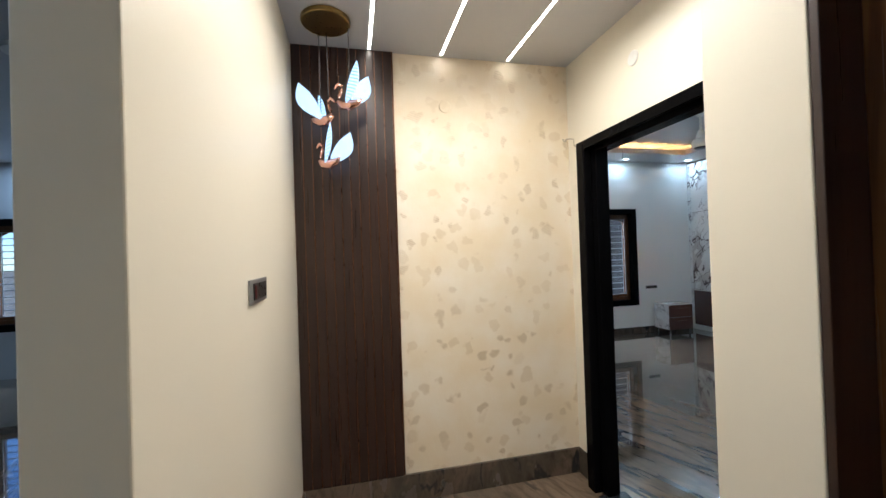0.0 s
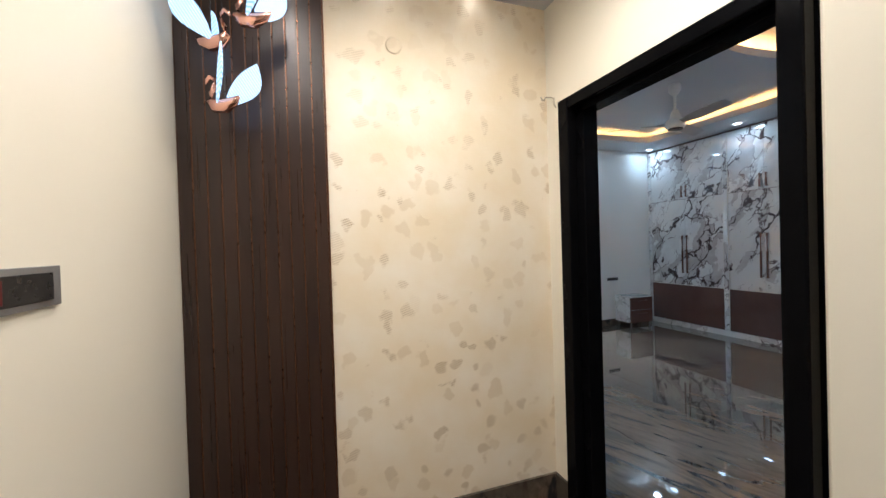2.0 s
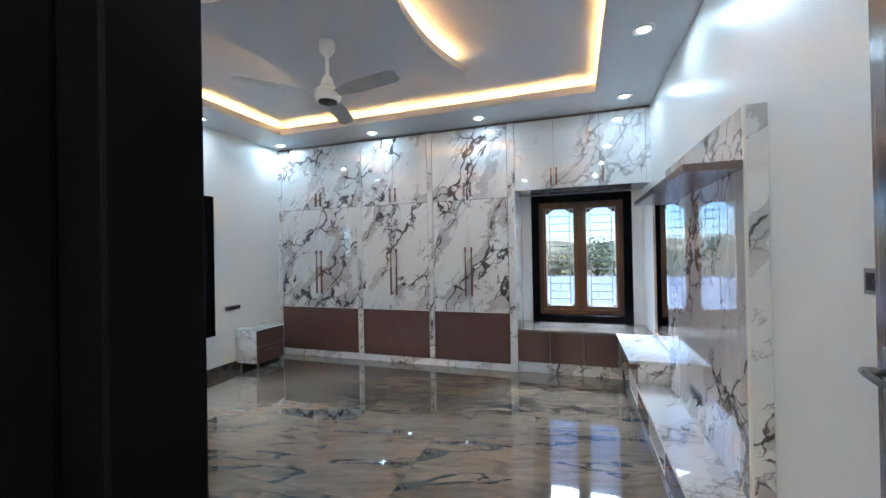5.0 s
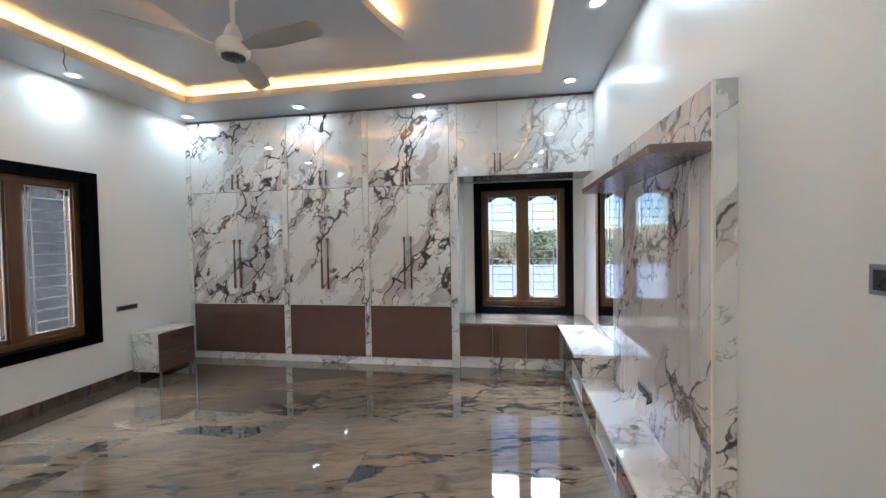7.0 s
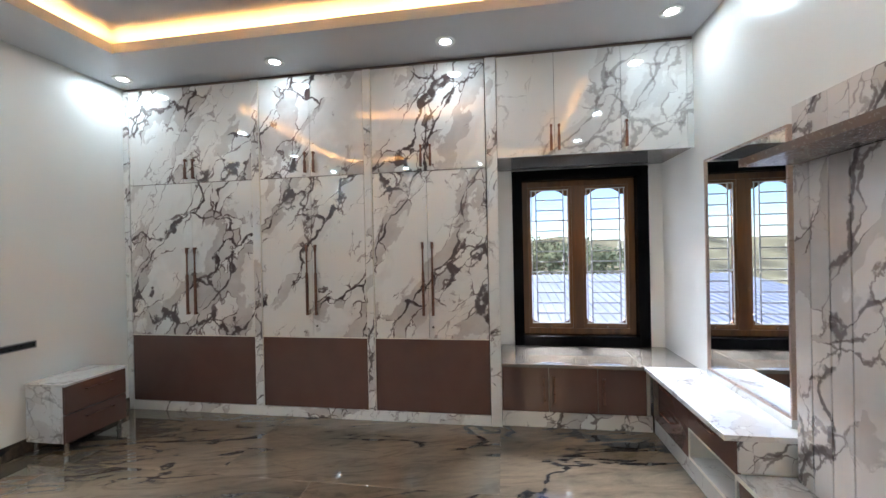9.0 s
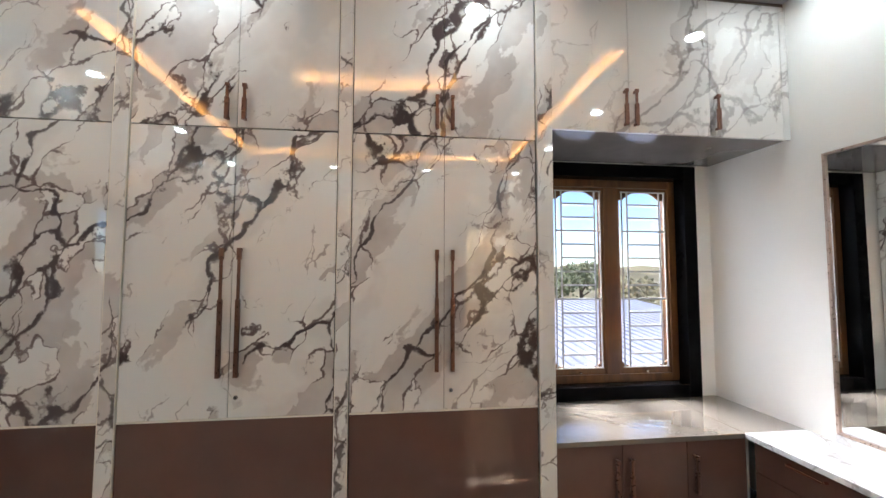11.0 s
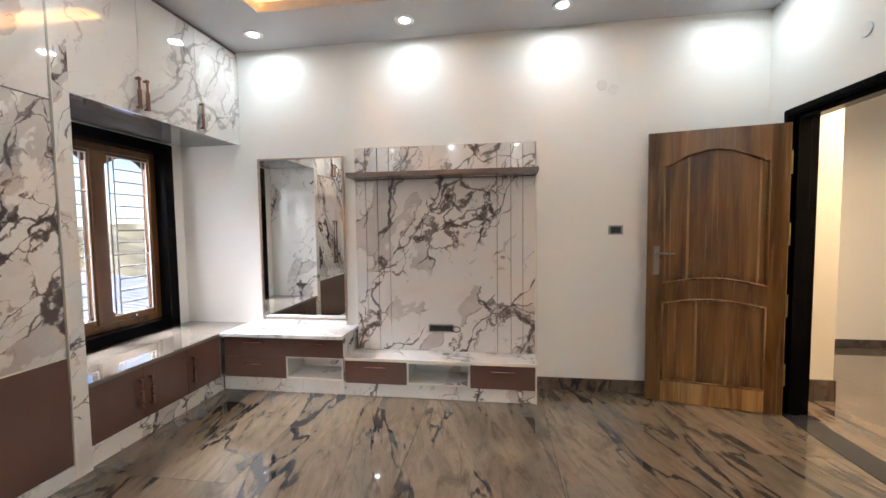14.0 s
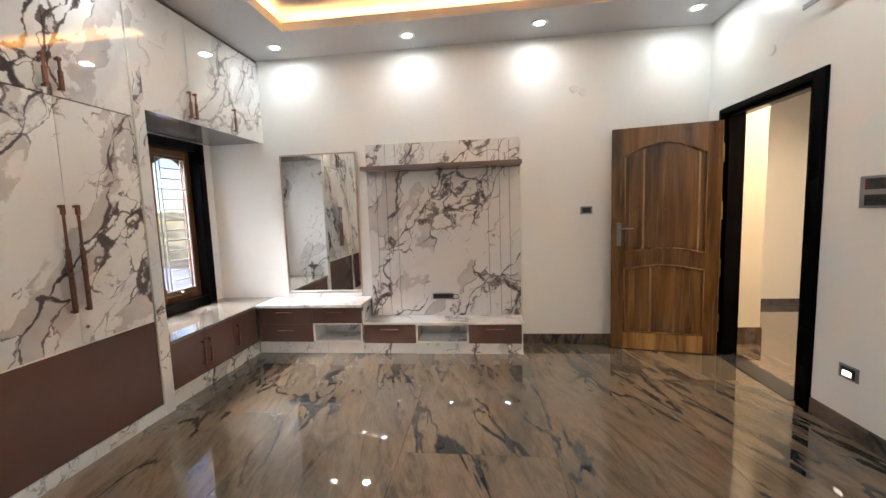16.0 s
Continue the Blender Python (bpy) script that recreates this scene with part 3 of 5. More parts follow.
H = 0.105
skirting("baseboard_south", (X0 + 0.015, Y0, 0), (3.685, Y0 + 0.013, H))
skirting("baseboard_north", (X0, Y1 - 0.013, 0), (6.34, Y1, H))
skirting("baseboard_west", (X0, FO_N + 0.003, 0), (X0 + 0.013, Y1 - 0.014, H))
skirting("baseboard_west_short", (X0, Y0, 0), (X0 + 0.013, FO_S - 0.003, H))
HL = 0.166
skirting("baseboard_hall", (-3.0, HY0, 0), (1.52, HY0 + 0.013, 0.09))
skirting("baseboard_lobby_north", (LX0, LY1 - 0.016, 0), (LX1, LY1, HL))
skirting("baseboard_lobby_east", (LX1 - 0.014, FO_N + 0.003, 0), (LX1, LY1 - 0.017, HL))
skirting("baseboard_lobby_west", (LX0, 1.147, 0), (LX0 + 0.014, LY1 - 0.017, HL))
skirting("baseboard_pier", (1.39, 1.4523, 0), (LX1, 1.466, HL))
skirting("baseboard_pier_side", (1.376, 1.172, 0), (1.3898, 1.466, HL))

# ---- door ----
frame_ = thing("door_1", (1.87, 2.22, 0), "black polished door frame with an open doorway", "door frame", kind="structure")


def jamb(y_out, stop, rebate, face, edge):
    """A post with a stop towards the lobby, a rebate towards the room and a raised moulding on each side."""
    part("jamb", boxes(((1.812, stop, 0), (1.898, y_out, FO_T)), ((1.8982, rebate, 0), (1.935, y_out, FO_T)), bevel=0.003), M_BLACK, frame_)
    part("architrave", boxes(((1.757, face, 0), (1.8118, edge, FO_T - 0.008)), bevel=0.006), M_BLACK, frame_)
    part("architrave", boxes(((1.9352, rebate + (y_out - rebate) * 0.15, 0), (1.944, y_out + (rebate - y_out) * 0.05, FO_T - 0.008)), bevel=0.004), M_BLACK, frame_)


jamb(FO_S, DS, 1.715, 1.738, 1.672)
jamb(FO_N, DN, 2.662, 2.650, 2.727)
part("head", boxes(((1.812, DS, DTOP), (1.898, DN, FO_T)), ((1.8982, 1.7152, DTOP + 0.03), (1.935, 2.6618, FO_T)), bevel=0.003), M_BLACK, frame_)
part("architrave", boxes(((1.757, 1.7382, DTOP + 0.02), (1.8118, 2.6498, FO_T - 0.008)), bevel=0.006), M_BLACK, frame_)
part("architrave", boxes(((1.9352, 1.709, DTOP + 0.04), (1.944, 2.677, FO_T - 0.008)), bevel=0.004), M_BLACK, frame_)

# leaf: built along +u from the hinge, then swung
LW, LH, LT = 0.885, 2.085, 0.036
leaf = thing("door_leaf", (0, 0, 0), "varnished teak panel door, swung open against the wall", "door")
ST = 0.108


def arch(u, top, rise):
    """An ogee-like arched edge over the leaf's width."""
    f = (u - ST) / (LW - 2 * ST)
    return top - rise + rise * (0.5 - 0.5 * math.cos(2 * math.pi * f)) ** 0.6


def arched(bm, u0, u1, low, high, v0, v1, steps=24):
    us = [u0 + (u1 - u0) * i / steps for i in range(steps + 1)]
    outline = [(u, v0, low(u)) for u in us] + [(u, v0, high(u)) for u in us[::-1]]
    prism(bm, outline, (0, v1 - v0, 0))
    return bm


part("stile", boxes(((0, 0, 0.0), (ST, LT, LH)), bevel=0.002), M_TEAK, leaf)
part("stile", boxes(((LW - ST, 0, 0.0), (LW, LT, LH)), bevel=0.002), M_TEAK, leaf)
top_arch, mid_arch = (lambda u: arch(u, 1.945, 0.115)), (lambda u: arch(u, 0.825, 0.045))
part("rail", arched(bmesh.new(), ST, LW - ST, top_arch, lambda u: LH, 0.001, LT - 0.001), M_TEAK, leaf)
part("rail", arched(bmesh.new(), ST, LW - ST, mid_arch, lambda u: arch(u, 0.975, 0.045), 0.001, LT - 0.001), M_TEAK, leaf)
part("rail", boxes(((ST, 0.001, 0), (LW - ST, LT - 0.001, 0.165)), bevel=0.002), M_TEAKLIGHT, leaf)
for lo, hi in ((lambda u: arch(u, 0.975, 0.045), top_arch), (lambda u: 0.165, mid_arch)):
    edges = [0.0, 0.075, 0.095, 0.25, 0.47, 0.74, 0.765, 1.0] if hi is top_arch else [0.0, 0.34, 0.365, 0.64, 0.665, 0.85, 1.0]
    for e0, e1 in zip(edges, edges[1:]):
        a, b = ST + (LW - 2 * ST) * e0, ST + (LW - 2 * ST) * e1
        bm = arched(bmesh.new(), a + 0.0006, b - 0.0006, lo, hi, 0.013, LT - 0.013, 6)
        p, q = max(a + 0.0006, ST + 0.042), min(b - 0.0006, LW - ST - 0.042)
        if q - p > 0.004:
            arched(bm, p, q, lambda u, g=lo: g(u) + 0.042, lambda u, g=hi: g(u) - 0.042, LT - 0.0129, LT - 0.004, 8)
        part("board", bm, M_TEAK if e1 - e0 > 0.04 else M_TEAKLIGHT, leaf)
    for dv0, dv1 in ((LT - 0.009, LT + 0.002),):
        bm = bmesh.new()
        us = [ST + (LW - 2 * ST) * i / 24 for i in range(25)]
        path = [(u, LT - 0.002, lo(u) + 0.006) for u in us]
        tube(bm, path, 0.009, 8)
        tube(bm, [(u, LT - 0.002, hi(u) - 0.006) for u in us], 0.009, 8)
        tube(bm, [(ST + 0.006, LT - 0.002, lo(ST)), (ST + 0.006, LT - 0.002, hi(ST))], 0.009, 8)
        tube(bm, [(LW - ST - 0.006, LT - 0.002, lo(LW - ST)), (LW - ST - 0.006, LT - 0.002, hi(LW - ST))], 0.009, 8)
        part("moulding", bm, M_TEAK, leaf, smooth=True)
for s, v in ((1, LT), (-1, 0.0)):
    plate = part("lock_plate", boxes(((LW - 0.085, v, 1.00), (LW - 0.045, v + s * 0.006, 1.22)), bevel=0.002), M_IRONDARK, leaf, "dark antique metal lock plate")
    bm = rod(bmesh.new(), (LW - 0.065, v, 1.165), (LW - 0.065, v + s * 0.045, 1.165), 0.010)
    tube(bm, [(LW - 0.065, v + s * 0.042, 1.165), (LW - 0.10, v + s * 0.047, 1.166), (LW - 0.15, v + s * 0.045, 1.163), (LW - 0.185, v + s * 0.043, 1.167)], [0.010, 0.009, 0.008, 0.006])
    part("lever", bm, M_IRONDARK, plate, "dark metal lever handle", smooth=True)
part("lock_face", boxes(((LW - 0.001, 0.008, 1.01), (LW + 0.003, LT - 0.008, 1.21))), M_CHROME, leaf)
part("lipping", boxes(((-0.003, 0.0005, 0.001), (-0.0002, LT - 0.0005, LH - 0.001))), M_TEAKLIGHT, leaf, "pale timber hinge edge")
for z in (0.30, 0.80, 1.31, 1.81):
    bm = boxes(((-0.006, LT - 0.030, z - 0.08), (-0.0032, LT - 0.002, z + 0.08)))
    rod(bm, (-0.006, LT + 0.003, z - 0.08), (-0.006, LT + 0.003, z + 0.08), 0.006)
    for dz in (-0.06, -0.02, 0.02, 0.06):
        rod(bm, (-0.006, LT - 0.012 - 0.008 * (dz > 0), z + dz), (-0.0085, LT - 0.012 - 0.008 * (dz > 0), z + dz), 0.004, sides=8)
    part("hinge", bm, M_GOLD, leaf, "brass butt hinge")
leaf.matrix_world = Matrix.Translation((1.952, 1.741, 0.008)) @ Matrix.Rotation(radians(-12.0), 4, "Z")

# second door frame in the hall
hall_door = thing("door_2", (1.55, 0.65, 0), "dark teak door, closed, in a teak frame", "door", kind="structure")
part("jamb", boxes(((1.533, 1.08, 0), (1.65, 1.1712, 2.2)), bevel=0.004), M_TEAK, hall_door)
part("lining", boxes(((1.393, 1.150, 0), (1.532, 1.1715, 2.2)), bevel=0.003), M_SLAT, hall_door, "dark brown jamb lining")
part("jamb", boxes(((1.533, 0.151, 0), (1.65, 0.23, 2.2)), bevel=0.004), M_TEAK, hall_door)
part("head", boxes(((1.533, 0.23, 2.12), (1.65, 1.08, 2.1995)), bevel=0.004), M_TEAK, hall_door)
part("leaf", boxes(((1.575, 0.232, 0.01), (1.61, 1.078, 2.118)), bevel=0.003), M_SLAT, hall_door)


# ---- windows ----
def window(name, origin, width, height, turn, label):
    """A black surround, a teak frame with two sashes and white grilles. Local: u along the wall, v outwards, w up."""
    e = thing(name, (0, 0, 0), label, "window", kind="structure")
    W, Hh, b = width, height, 0.095

    def bar(nm, u0, u1, w0, w1, v0, v1, mat, parent=e, bevel=0.003):
        d = 0.0 if nm == "surround" else 0.07
        return part(nm, boxes(((u0, v0 + d, w0), (u1, v1 + d, w1)), bevel=bevel), mat, parent)

    for u0, u1, w0, w1 in ((0, b, 0, Hh), (W - b, W, 0, Hh), (b, W - b, 0, b), (b, W - b, Hh - b, Hh)):
        bar("surround", u0, u1, w0, w1, -0.022, 0.165, M_BLACK, bevel=0.004)
    a, f = b, 0.055
    for u0, u1, w0, w1 in ((a, a + f, a, Hh - a), (W - a - f, W - a, a, Hh - a), (a + f, W - a - f, a, a + f), (a + f, W - a - f, Hh - a - f, Hh - a), (W / 2 - 0.05, W / 2 + 0.05, a + f, Hh - a - f)):
        bar("window_frame", u0, u1, w0, w1, 0.01, 0.075, M_FRAMEWOOD)
    for k in (0, 1):
        u0 = a + f if k == 0 else W / 2 + 0.05
        u1 = W / 2 - 0.05 if k == 0 else W - a - f
        w0, w1, s = a + f, Hh - a - f, 0.028
        sash = bar("sash", u0, u0 + s, w0, w1, 0.025, 0.065, M_FRAMEWOOD)
        bar("rail", u1 - s, u1, w0, w1, 0.025, 0.065, M_FRAMEWOOD, sash)
        bar("rail", u0 + s, u1 - s, w0, w0 + s + 0.02, 0.025, 0.065, M_FRAMEWOOD, sash)
        bar("rail", u0 + s, u1 - s, w1 - s, w1, 0.025, 0.065, M_FRAMEWOOD, sash)
        p0, p1, q0, q1 = u0 + s, u1 - s, w0 + s + 0.02, w1 - s
        g = part("pane", boxes(((p0, 0.112, q0), (p1, 0.116, q1))), M_GLASS, sash)
        g.visible_shadow = False
        # carved head with an ogee edge, small scrolls at the foot
        half, low = (p1 - p0) / 2, []
        for i in range(25):
            g = 1 - abs(i / 12 - 1)
            step = min(1, max(0, (g - 0.16) / 0.14))
            dome = min(1, max(0, (g - 0.30) / 0.45))
            low.append((p0 + 2 * half * i / 24, 0.10, q1 - 0.060 + 0.022 * step * step * (3 - 2 * step) + 0.034 * math.sin(dome * math.pi / 2)))
        part("carved_head", prism(bmesh.new(), [(p0, 0.10, q1), *low, (p1, 0.10, q1)], (0, 0.011, 0)), M_FRAMEWOOD, sash, "carved ogee head piece")
        for side, d in ((p0, 1), (p1, -1)):
            pts = [(side, 0.10, q0)]
            for i in range(9):
                f_ = i / 8
                pts.append((side + d * 0.055 * (1 - f_) * (1 + 0.25 * math.sin(f_ * math.pi * 2)), 0.10, q0 + 0.038 * f_ * (1 + 0.15 * math.sin(f_ * math.pi * 3))))
            part("corner_piece", prism(bmesh.new(), pts, (0, 0.011, 0)), M_FRAMEWOOD, sash)
        # grille in front of the pane
        grille = part("grille", boxes(((p0 + 0.004, 0.072, q0), (p0 + 0.012, 0.080, q1)), ((p1 - 0.012, 0.072, q0), (p1 - 0.004, 0.080, q1)), ((p0, 0.072, q1 - 0.008), (p1, 0.080, q1)), ((p0, 0.072, q0), (p1, 0.080, q0 + 0.008))), M_GRILLE, sash, "white painted steel grille")
        n = 12
        for i in range(1, n + 1):
            w = q0 + (q1 - q0) * i / (n + 1)
            full = i % 5 == 0
            part("grille_bar", boxes(((p0 + (0.0 if full else 0.05), 0.073, w - 0.006), (p1 - (0.0 if full else 0.05), 0.079, w + 0.006))), M_GRILLE, grille)
        for u in (p0 + 0.05, p1 - 0.05):
            part("grille_bar", boxes(((u - 0.006, 0.0735, q0), (u + 0.006, 0.0785, q1))), M_GRILLE, grille)
        part("latch", rod(bmesh.new(), ((u0 + u1) / 2, 0.088, w0 + 0.02), ((u0 + u1) / 2, 0.066, w0 + 0.02), 0.007), M_CHROME, sash)
    e.matrix_world = Matrix.Translation(origin) @ Matrix.Rotation(radians(turn), 4, "Z")
    return e


window("window_1", (X1, WE[1], WE[2]), WE[1] - WE[0], WE[3] - WE[2], -90, "teak casement window with white grilles in a black surround")
window("window_2", (WN[0], Y1, WN[2]), WN[1] - WN[0], WN[3] - WN[2], 0, "teak casement window with white grilles in a black surround")
window("window_3", (WH[0], HY1, WH[2]), WH[1] - WH[0], WH[3] - WH[2], 0, "hall window with dark grilles and a black surround")


# ---- fitted furniture ----
def bar_handle(parent, y, z0, z1, x=6.34):
    """A bronze pull on a front that faces west: a slim bar above, a broad grip below."""
    bm = boxes(((x - 0.030, y - 0.007, z0), (x - 0.022, y + 0.007, z1)), bevel=0.0015)
    box(bm, (x - 0.022, y - 0.006, z1 - 0.014), (x, y + 0.006, z1), 0.001)
    box(bm, (x - 0.022, y - 0.006, z0), (x, y + 0.006, z0 + 0.014), 0.001)
    box(bm, (x - 0.034, y - 0.010, z0 - 0.002), (x - 0.018, y + 0.010, z0 + 0.60 * (z1 - z0)), 0.0015)
    box(bm, (x - 0.034, y - 0.010, z1 - 0.09 * (z1 - z0)), (x - 0.018, y + 0.010, z1 + 0.002), 0.0015)
    return part("handle", bm, M_BRONZE, parent, "bronze bar handle")


WX = 6.34
ZD, ZS, ZT, ZP = 0.700, 2.100, 2.985, 0.085
bays = ((5.106, 6.368, 5.718), (4.061, 5.029, 4.548), (3.027, 3.991, 3.521))
for y0, y1, ys in bays:
    c = thing("wardrobe", (6.65, (y0 + y1) / 2, 0), "tall glossy marble-look wardrobe unit with brown base panel", "wardrobe", "wardrobe units along the wall")
    part("carcass", boxes(((WX + 0.021, y0, ZP), (X1 - 0.005, y1, ZT))), M_SHELF, c)
    for a, b, hy in ((ys + 0.0015, y1 - 0.003, ys + 0.040), (y0 + 0.003, ys - 0.0015, ys - 0.040)):
        d = part("door", boxes(((WX, a, ZD + 0.006), (WX + 0.02, b, ZS - 0.003)), bevel=0.0012), M_MARBLE, c)
        bar_handle(d, hy, 0.90, 1.505)
        d = part("door", boxes(((WX, a, ZS + 0.003), (WX + 0.02, b, ZT - 0.004)), bevel=0.0012), M_MARBLE, c)
        bar_handle(d, hy, 2.135, 2.31)
    part("base_panel", boxes(((WX, y0 + 0.003, ZP + 0.004), (WX + 0.02, y1 - 0.003, ZD - 0.004)), bevel=0.001), M_BROWN, c, "glossy brown base panel")
    part("edge_strip", boxes(((WX - 0.001, y0 + 0.003, ZD - 0.003), (WX + 0.018, y1 - 0.003, ZD + 0.005))), M_EDGE, c)
    part("lock", rod(bmesh.new(), (WX, ys - 0.035, 0.80), (WX - 0.006, ys - 0.035, 0.80), 0.011, 0.009, 16), M_CHROME, c, "small steel cam lock")
for y0, y1 in ((5.029, 5.106), (3.991, 4.061)):
    p = thing("divider_panel", (6.65, (y0 + y1) / 2, ZP), "narrow marble-look divider between wardrobe units", "panel", "wardrobe dividers")
    part("face", boxes(((WX - 0.006, y0 + 0.005, ZP), (WX + 0.012, y1 - 0.005, ZT)), bevel=0.001), M_MARBLE_TRIM, p)
    part("core", boxes(((WX + 0.0122, y0 + 0.005, ZP), (X1 - 0.01, y1 - 0.005, ZT))), M_SHELF, p)
    for ya, yb in ((y0 + 0.001, y0 + 0.0048), (y1 - 0.0048, y1 - 0.001)):
        part("edge_band", boxes(((WX - 0.005, ya, ZP), (WX + 0.012, yb, ZT))), M_EDGE, p, "pale edge band")
p = thing("end_panel", (6.65, 2.98, 0), "marble-look end panel of the wardrobe", "panel")
part("face", boxes(((WX - 0.008, 2.935, 0), (X1 - 0.01, 3.018, ZT)), bevel=0.001), M_MARBLE_TRIM, p)
part("edge_band", boxes(((WX - 0.007, 3.0182, 0), (WX + 0.012, 3.022, ZT))), M_EDGE, p, "pale edge band")
solid("filler_panel", boxes(((WX - 0.004, 6.370, 0), (WX + 0.02, Y1 - 0.001, ZT)), bevel=0.001), M_MARBLE_TRIM, "marble-look filler strip beside the wall", "panel")
solid("wardrobe_plinth", boxes(((WX - 0.004, 3.024, 0), (WX + 0.016, 6.368, ZP - 0.001)), bevel=0.001), M_MARBLE_TRIM, "low marble-look plinth under the wardrobe", "plinth")
solid("scribe_strip", boxes(((WX + 0.012, Y0 + 0.001, ZT + 0.001), (WX + 0.03, Y1 - 0.001, ZC - 0.001))), M_SHELF, "thin dark joint strip above the cabinets", "trim")

# loft cabinets over the window
loft = thing("loft_cabinet", (6.65, 2.2, 2.18), "glossy marble-look loft cabinet above the window", "cabinet")
part("carcass", boxes(((WX + 0.0215, Y0 + 0.002, 2.200), (X1 - 0.004, 2.933, ZT))), M_SHELF, loft)
part("underside", boxes(((WX + 0.0215, Y0 + 0.002, 2.180), (X1 - 0.004, 2.933, 2.1995))), M_UNDER, loft, "marble-look underside, coloured dark for shade")
for a, b, hy in ((2.484, 2.932, 2.512), (1.985, 2.481, 2.452), (1.515, 1.982, 1.952)):
    d = part("door", boxes(((WX, a, 2.172), (WX + 0.02, b, ZT - 0.004)), bevel=0.0012), M_MARBLE_LOFT, loft)
    bar_handle(d, hy, 2.205, 2.405)
part("filler", boxes(((WX, Y0 + 0.002, 2.172), (WX + 0.02, 1.512, ZT - 0.004)), bevel=0.001), M_MARBLE_LOFT, loft)

# bench under the window
bench = thing("window_bench_cabinet", (6.65, 2.4, 0), "low brown cabinet under the window with three doors", "cabinet")
BX = 6.352
part("carcass", boxes(((BX + 0.022, 1.80, 0.125), (X1 - 0.004, 2.933, 0.485))), M_EDGE, bench)
part("plinth", boxes(((BX + 0.012, 1.79, 0), (BX + 0.03, 2.933, 0.124)), bevel=0.001), M_MARBLE_TRIM, bench, "marble-look plinth")
for a, b, hy in ((2.565, 2.931, 2.603), (2.192, 2.562, 2.523), (1.835, 2.189, 2.151)):
    d = part("door", boxes(((BX, a, 0.130), (BX + 0.02, b, 0.484)), bevel=0.0012), M_BROWN, bench)
    bar_handle(d, hy, 0.215, 0.410, BX)
worktop = thing("bench_top", (6.65, 2.2, 0.486), "polished brown granite bench top under the window", "worktop")
part("slab", boxes(((BX - 0.02, 1.856, 0.486), (X1 - 0.001, 2.934, 0.514)), bevel=0.003), M_BENCH, worktop)
part("slab", boxes(((6.335, Y0 + 0.001, 0.486), (X1 - 0.001, 1.8555, 0.514)), bevel=0.003), M_BENCH, worktop)


# dressing and television units along the south wall
def drawer(parent, x0, x1, z0, z1, y, handle_z):
    d = part("drawer_front", boxes(((x0, y - 0.02, z0), (x1, y, z1)), bevel=0.0012), M_BROWN, parent, "glossy brown drawer front")
    xm, w = (x0 + x1) / 2, 0.085
    bm = boxes(((xm - w, y + 0.022, handle_z - 0.005), (xm + w, y + 0.030, handle_z + 0.005)), bevel=0.0015)
    for s in (-1, 1):
        box(bm, (xm + s * w - 0.006, y, handle_z - 0.004), (xm + s * w + 0.006, y + 0.024, handle_z + 0.004), 0.001)
    part("handle", bm, M_ROSE, d, "rose gold bar handle")


def niche(parent, x0, x1, z0, z1, y):
    """An open pigeonhole with a marble inside and pale edges."""
    bm = boxes(((x0, Y0 + 0.03, z0), (x1, y - 0.003, z0 + 0.012)), ((x0, Y0 + 0.03, z1 - 0.012), (x1, y - 0.003, z1)), ((x0, Y0 + 0.03, z0 + 0.012), (x0 + 0.012, y - 0.003, z1 - 0.012)), ((x1 - 0.012, Y0 + 0.03, z0 + 0.012), (x1, y - 0.003, z1 - 0.012)), ((x0, Y0 + 0.02, z0), (x1, Y0 + 0.03, z1)))
    part("niche", bm, M_MARBLE_TRIM, parent, "open marble-look pigeonhole")
    for a, b in (((x0, z0), (x0 + 0.016, z1)), ((x1 - 0.016, z0), (x1, z1)), ((x0 + 0.016, z0), (x1 - 0.016, z0 + 0.016)), ((x0 + 0.016, z1 - 0.010), (x1 - 0.016, z1))):
        part("edge_band", boxes(((a[0], y - 0.003, a[1]), (b[0], y, b[1]))), M_EDGE, parent)


DY = 1.79
dresser = thing("dressing_unit", (5.8, 1.63, 0), "low brown dressing unit with drawers and an open niche", "drawer unit")
part("plinth", boxes(((5.262, Y0 + 0.002, 0), (6.362, DY - 0.012, 0.118)), bevel=0.001), M_MARBLE_TRIM, dresser, "marble-look plinth")
part("carcass", boxes(((5.775, Y0 + 0.002, 0.119), (6.345, DY - 0.021, 0.484))), M_EDGE, dresser)
part("carcass", boxes(((5.262, Y0 + 0.002, 0.312), (5.774, DY - 0.021, 0.484))), M_EDGE, dresser)
drawer(dresser, 5.778, 6.345, 0.122, 0.300, DY, 0.245)
drawer(dresser, 5.778, 6.345, 0.304, 0.484, DY, 0.430)
drawer(dresser, 5.264, 5.774, 0.312, 0.484, DY, 0.430)
niche(dresser, 5.264, 5.774, 0.119, 0.310, DY)
part("end_panel", boxes(((5.246, Y0 + 0.002, 0.330), (5.261, DY - 0.003, 0.484)), bevel=0.001), M_MARBLE_TRIM, dresser)
part("worktop", boxes(((5.24, Y0 + 0.001, 0.486), (6.334, DY + 0.065, 0.516)), bevel=0.003), M_MARBLE_TOP, dresser, "white marble worktop")

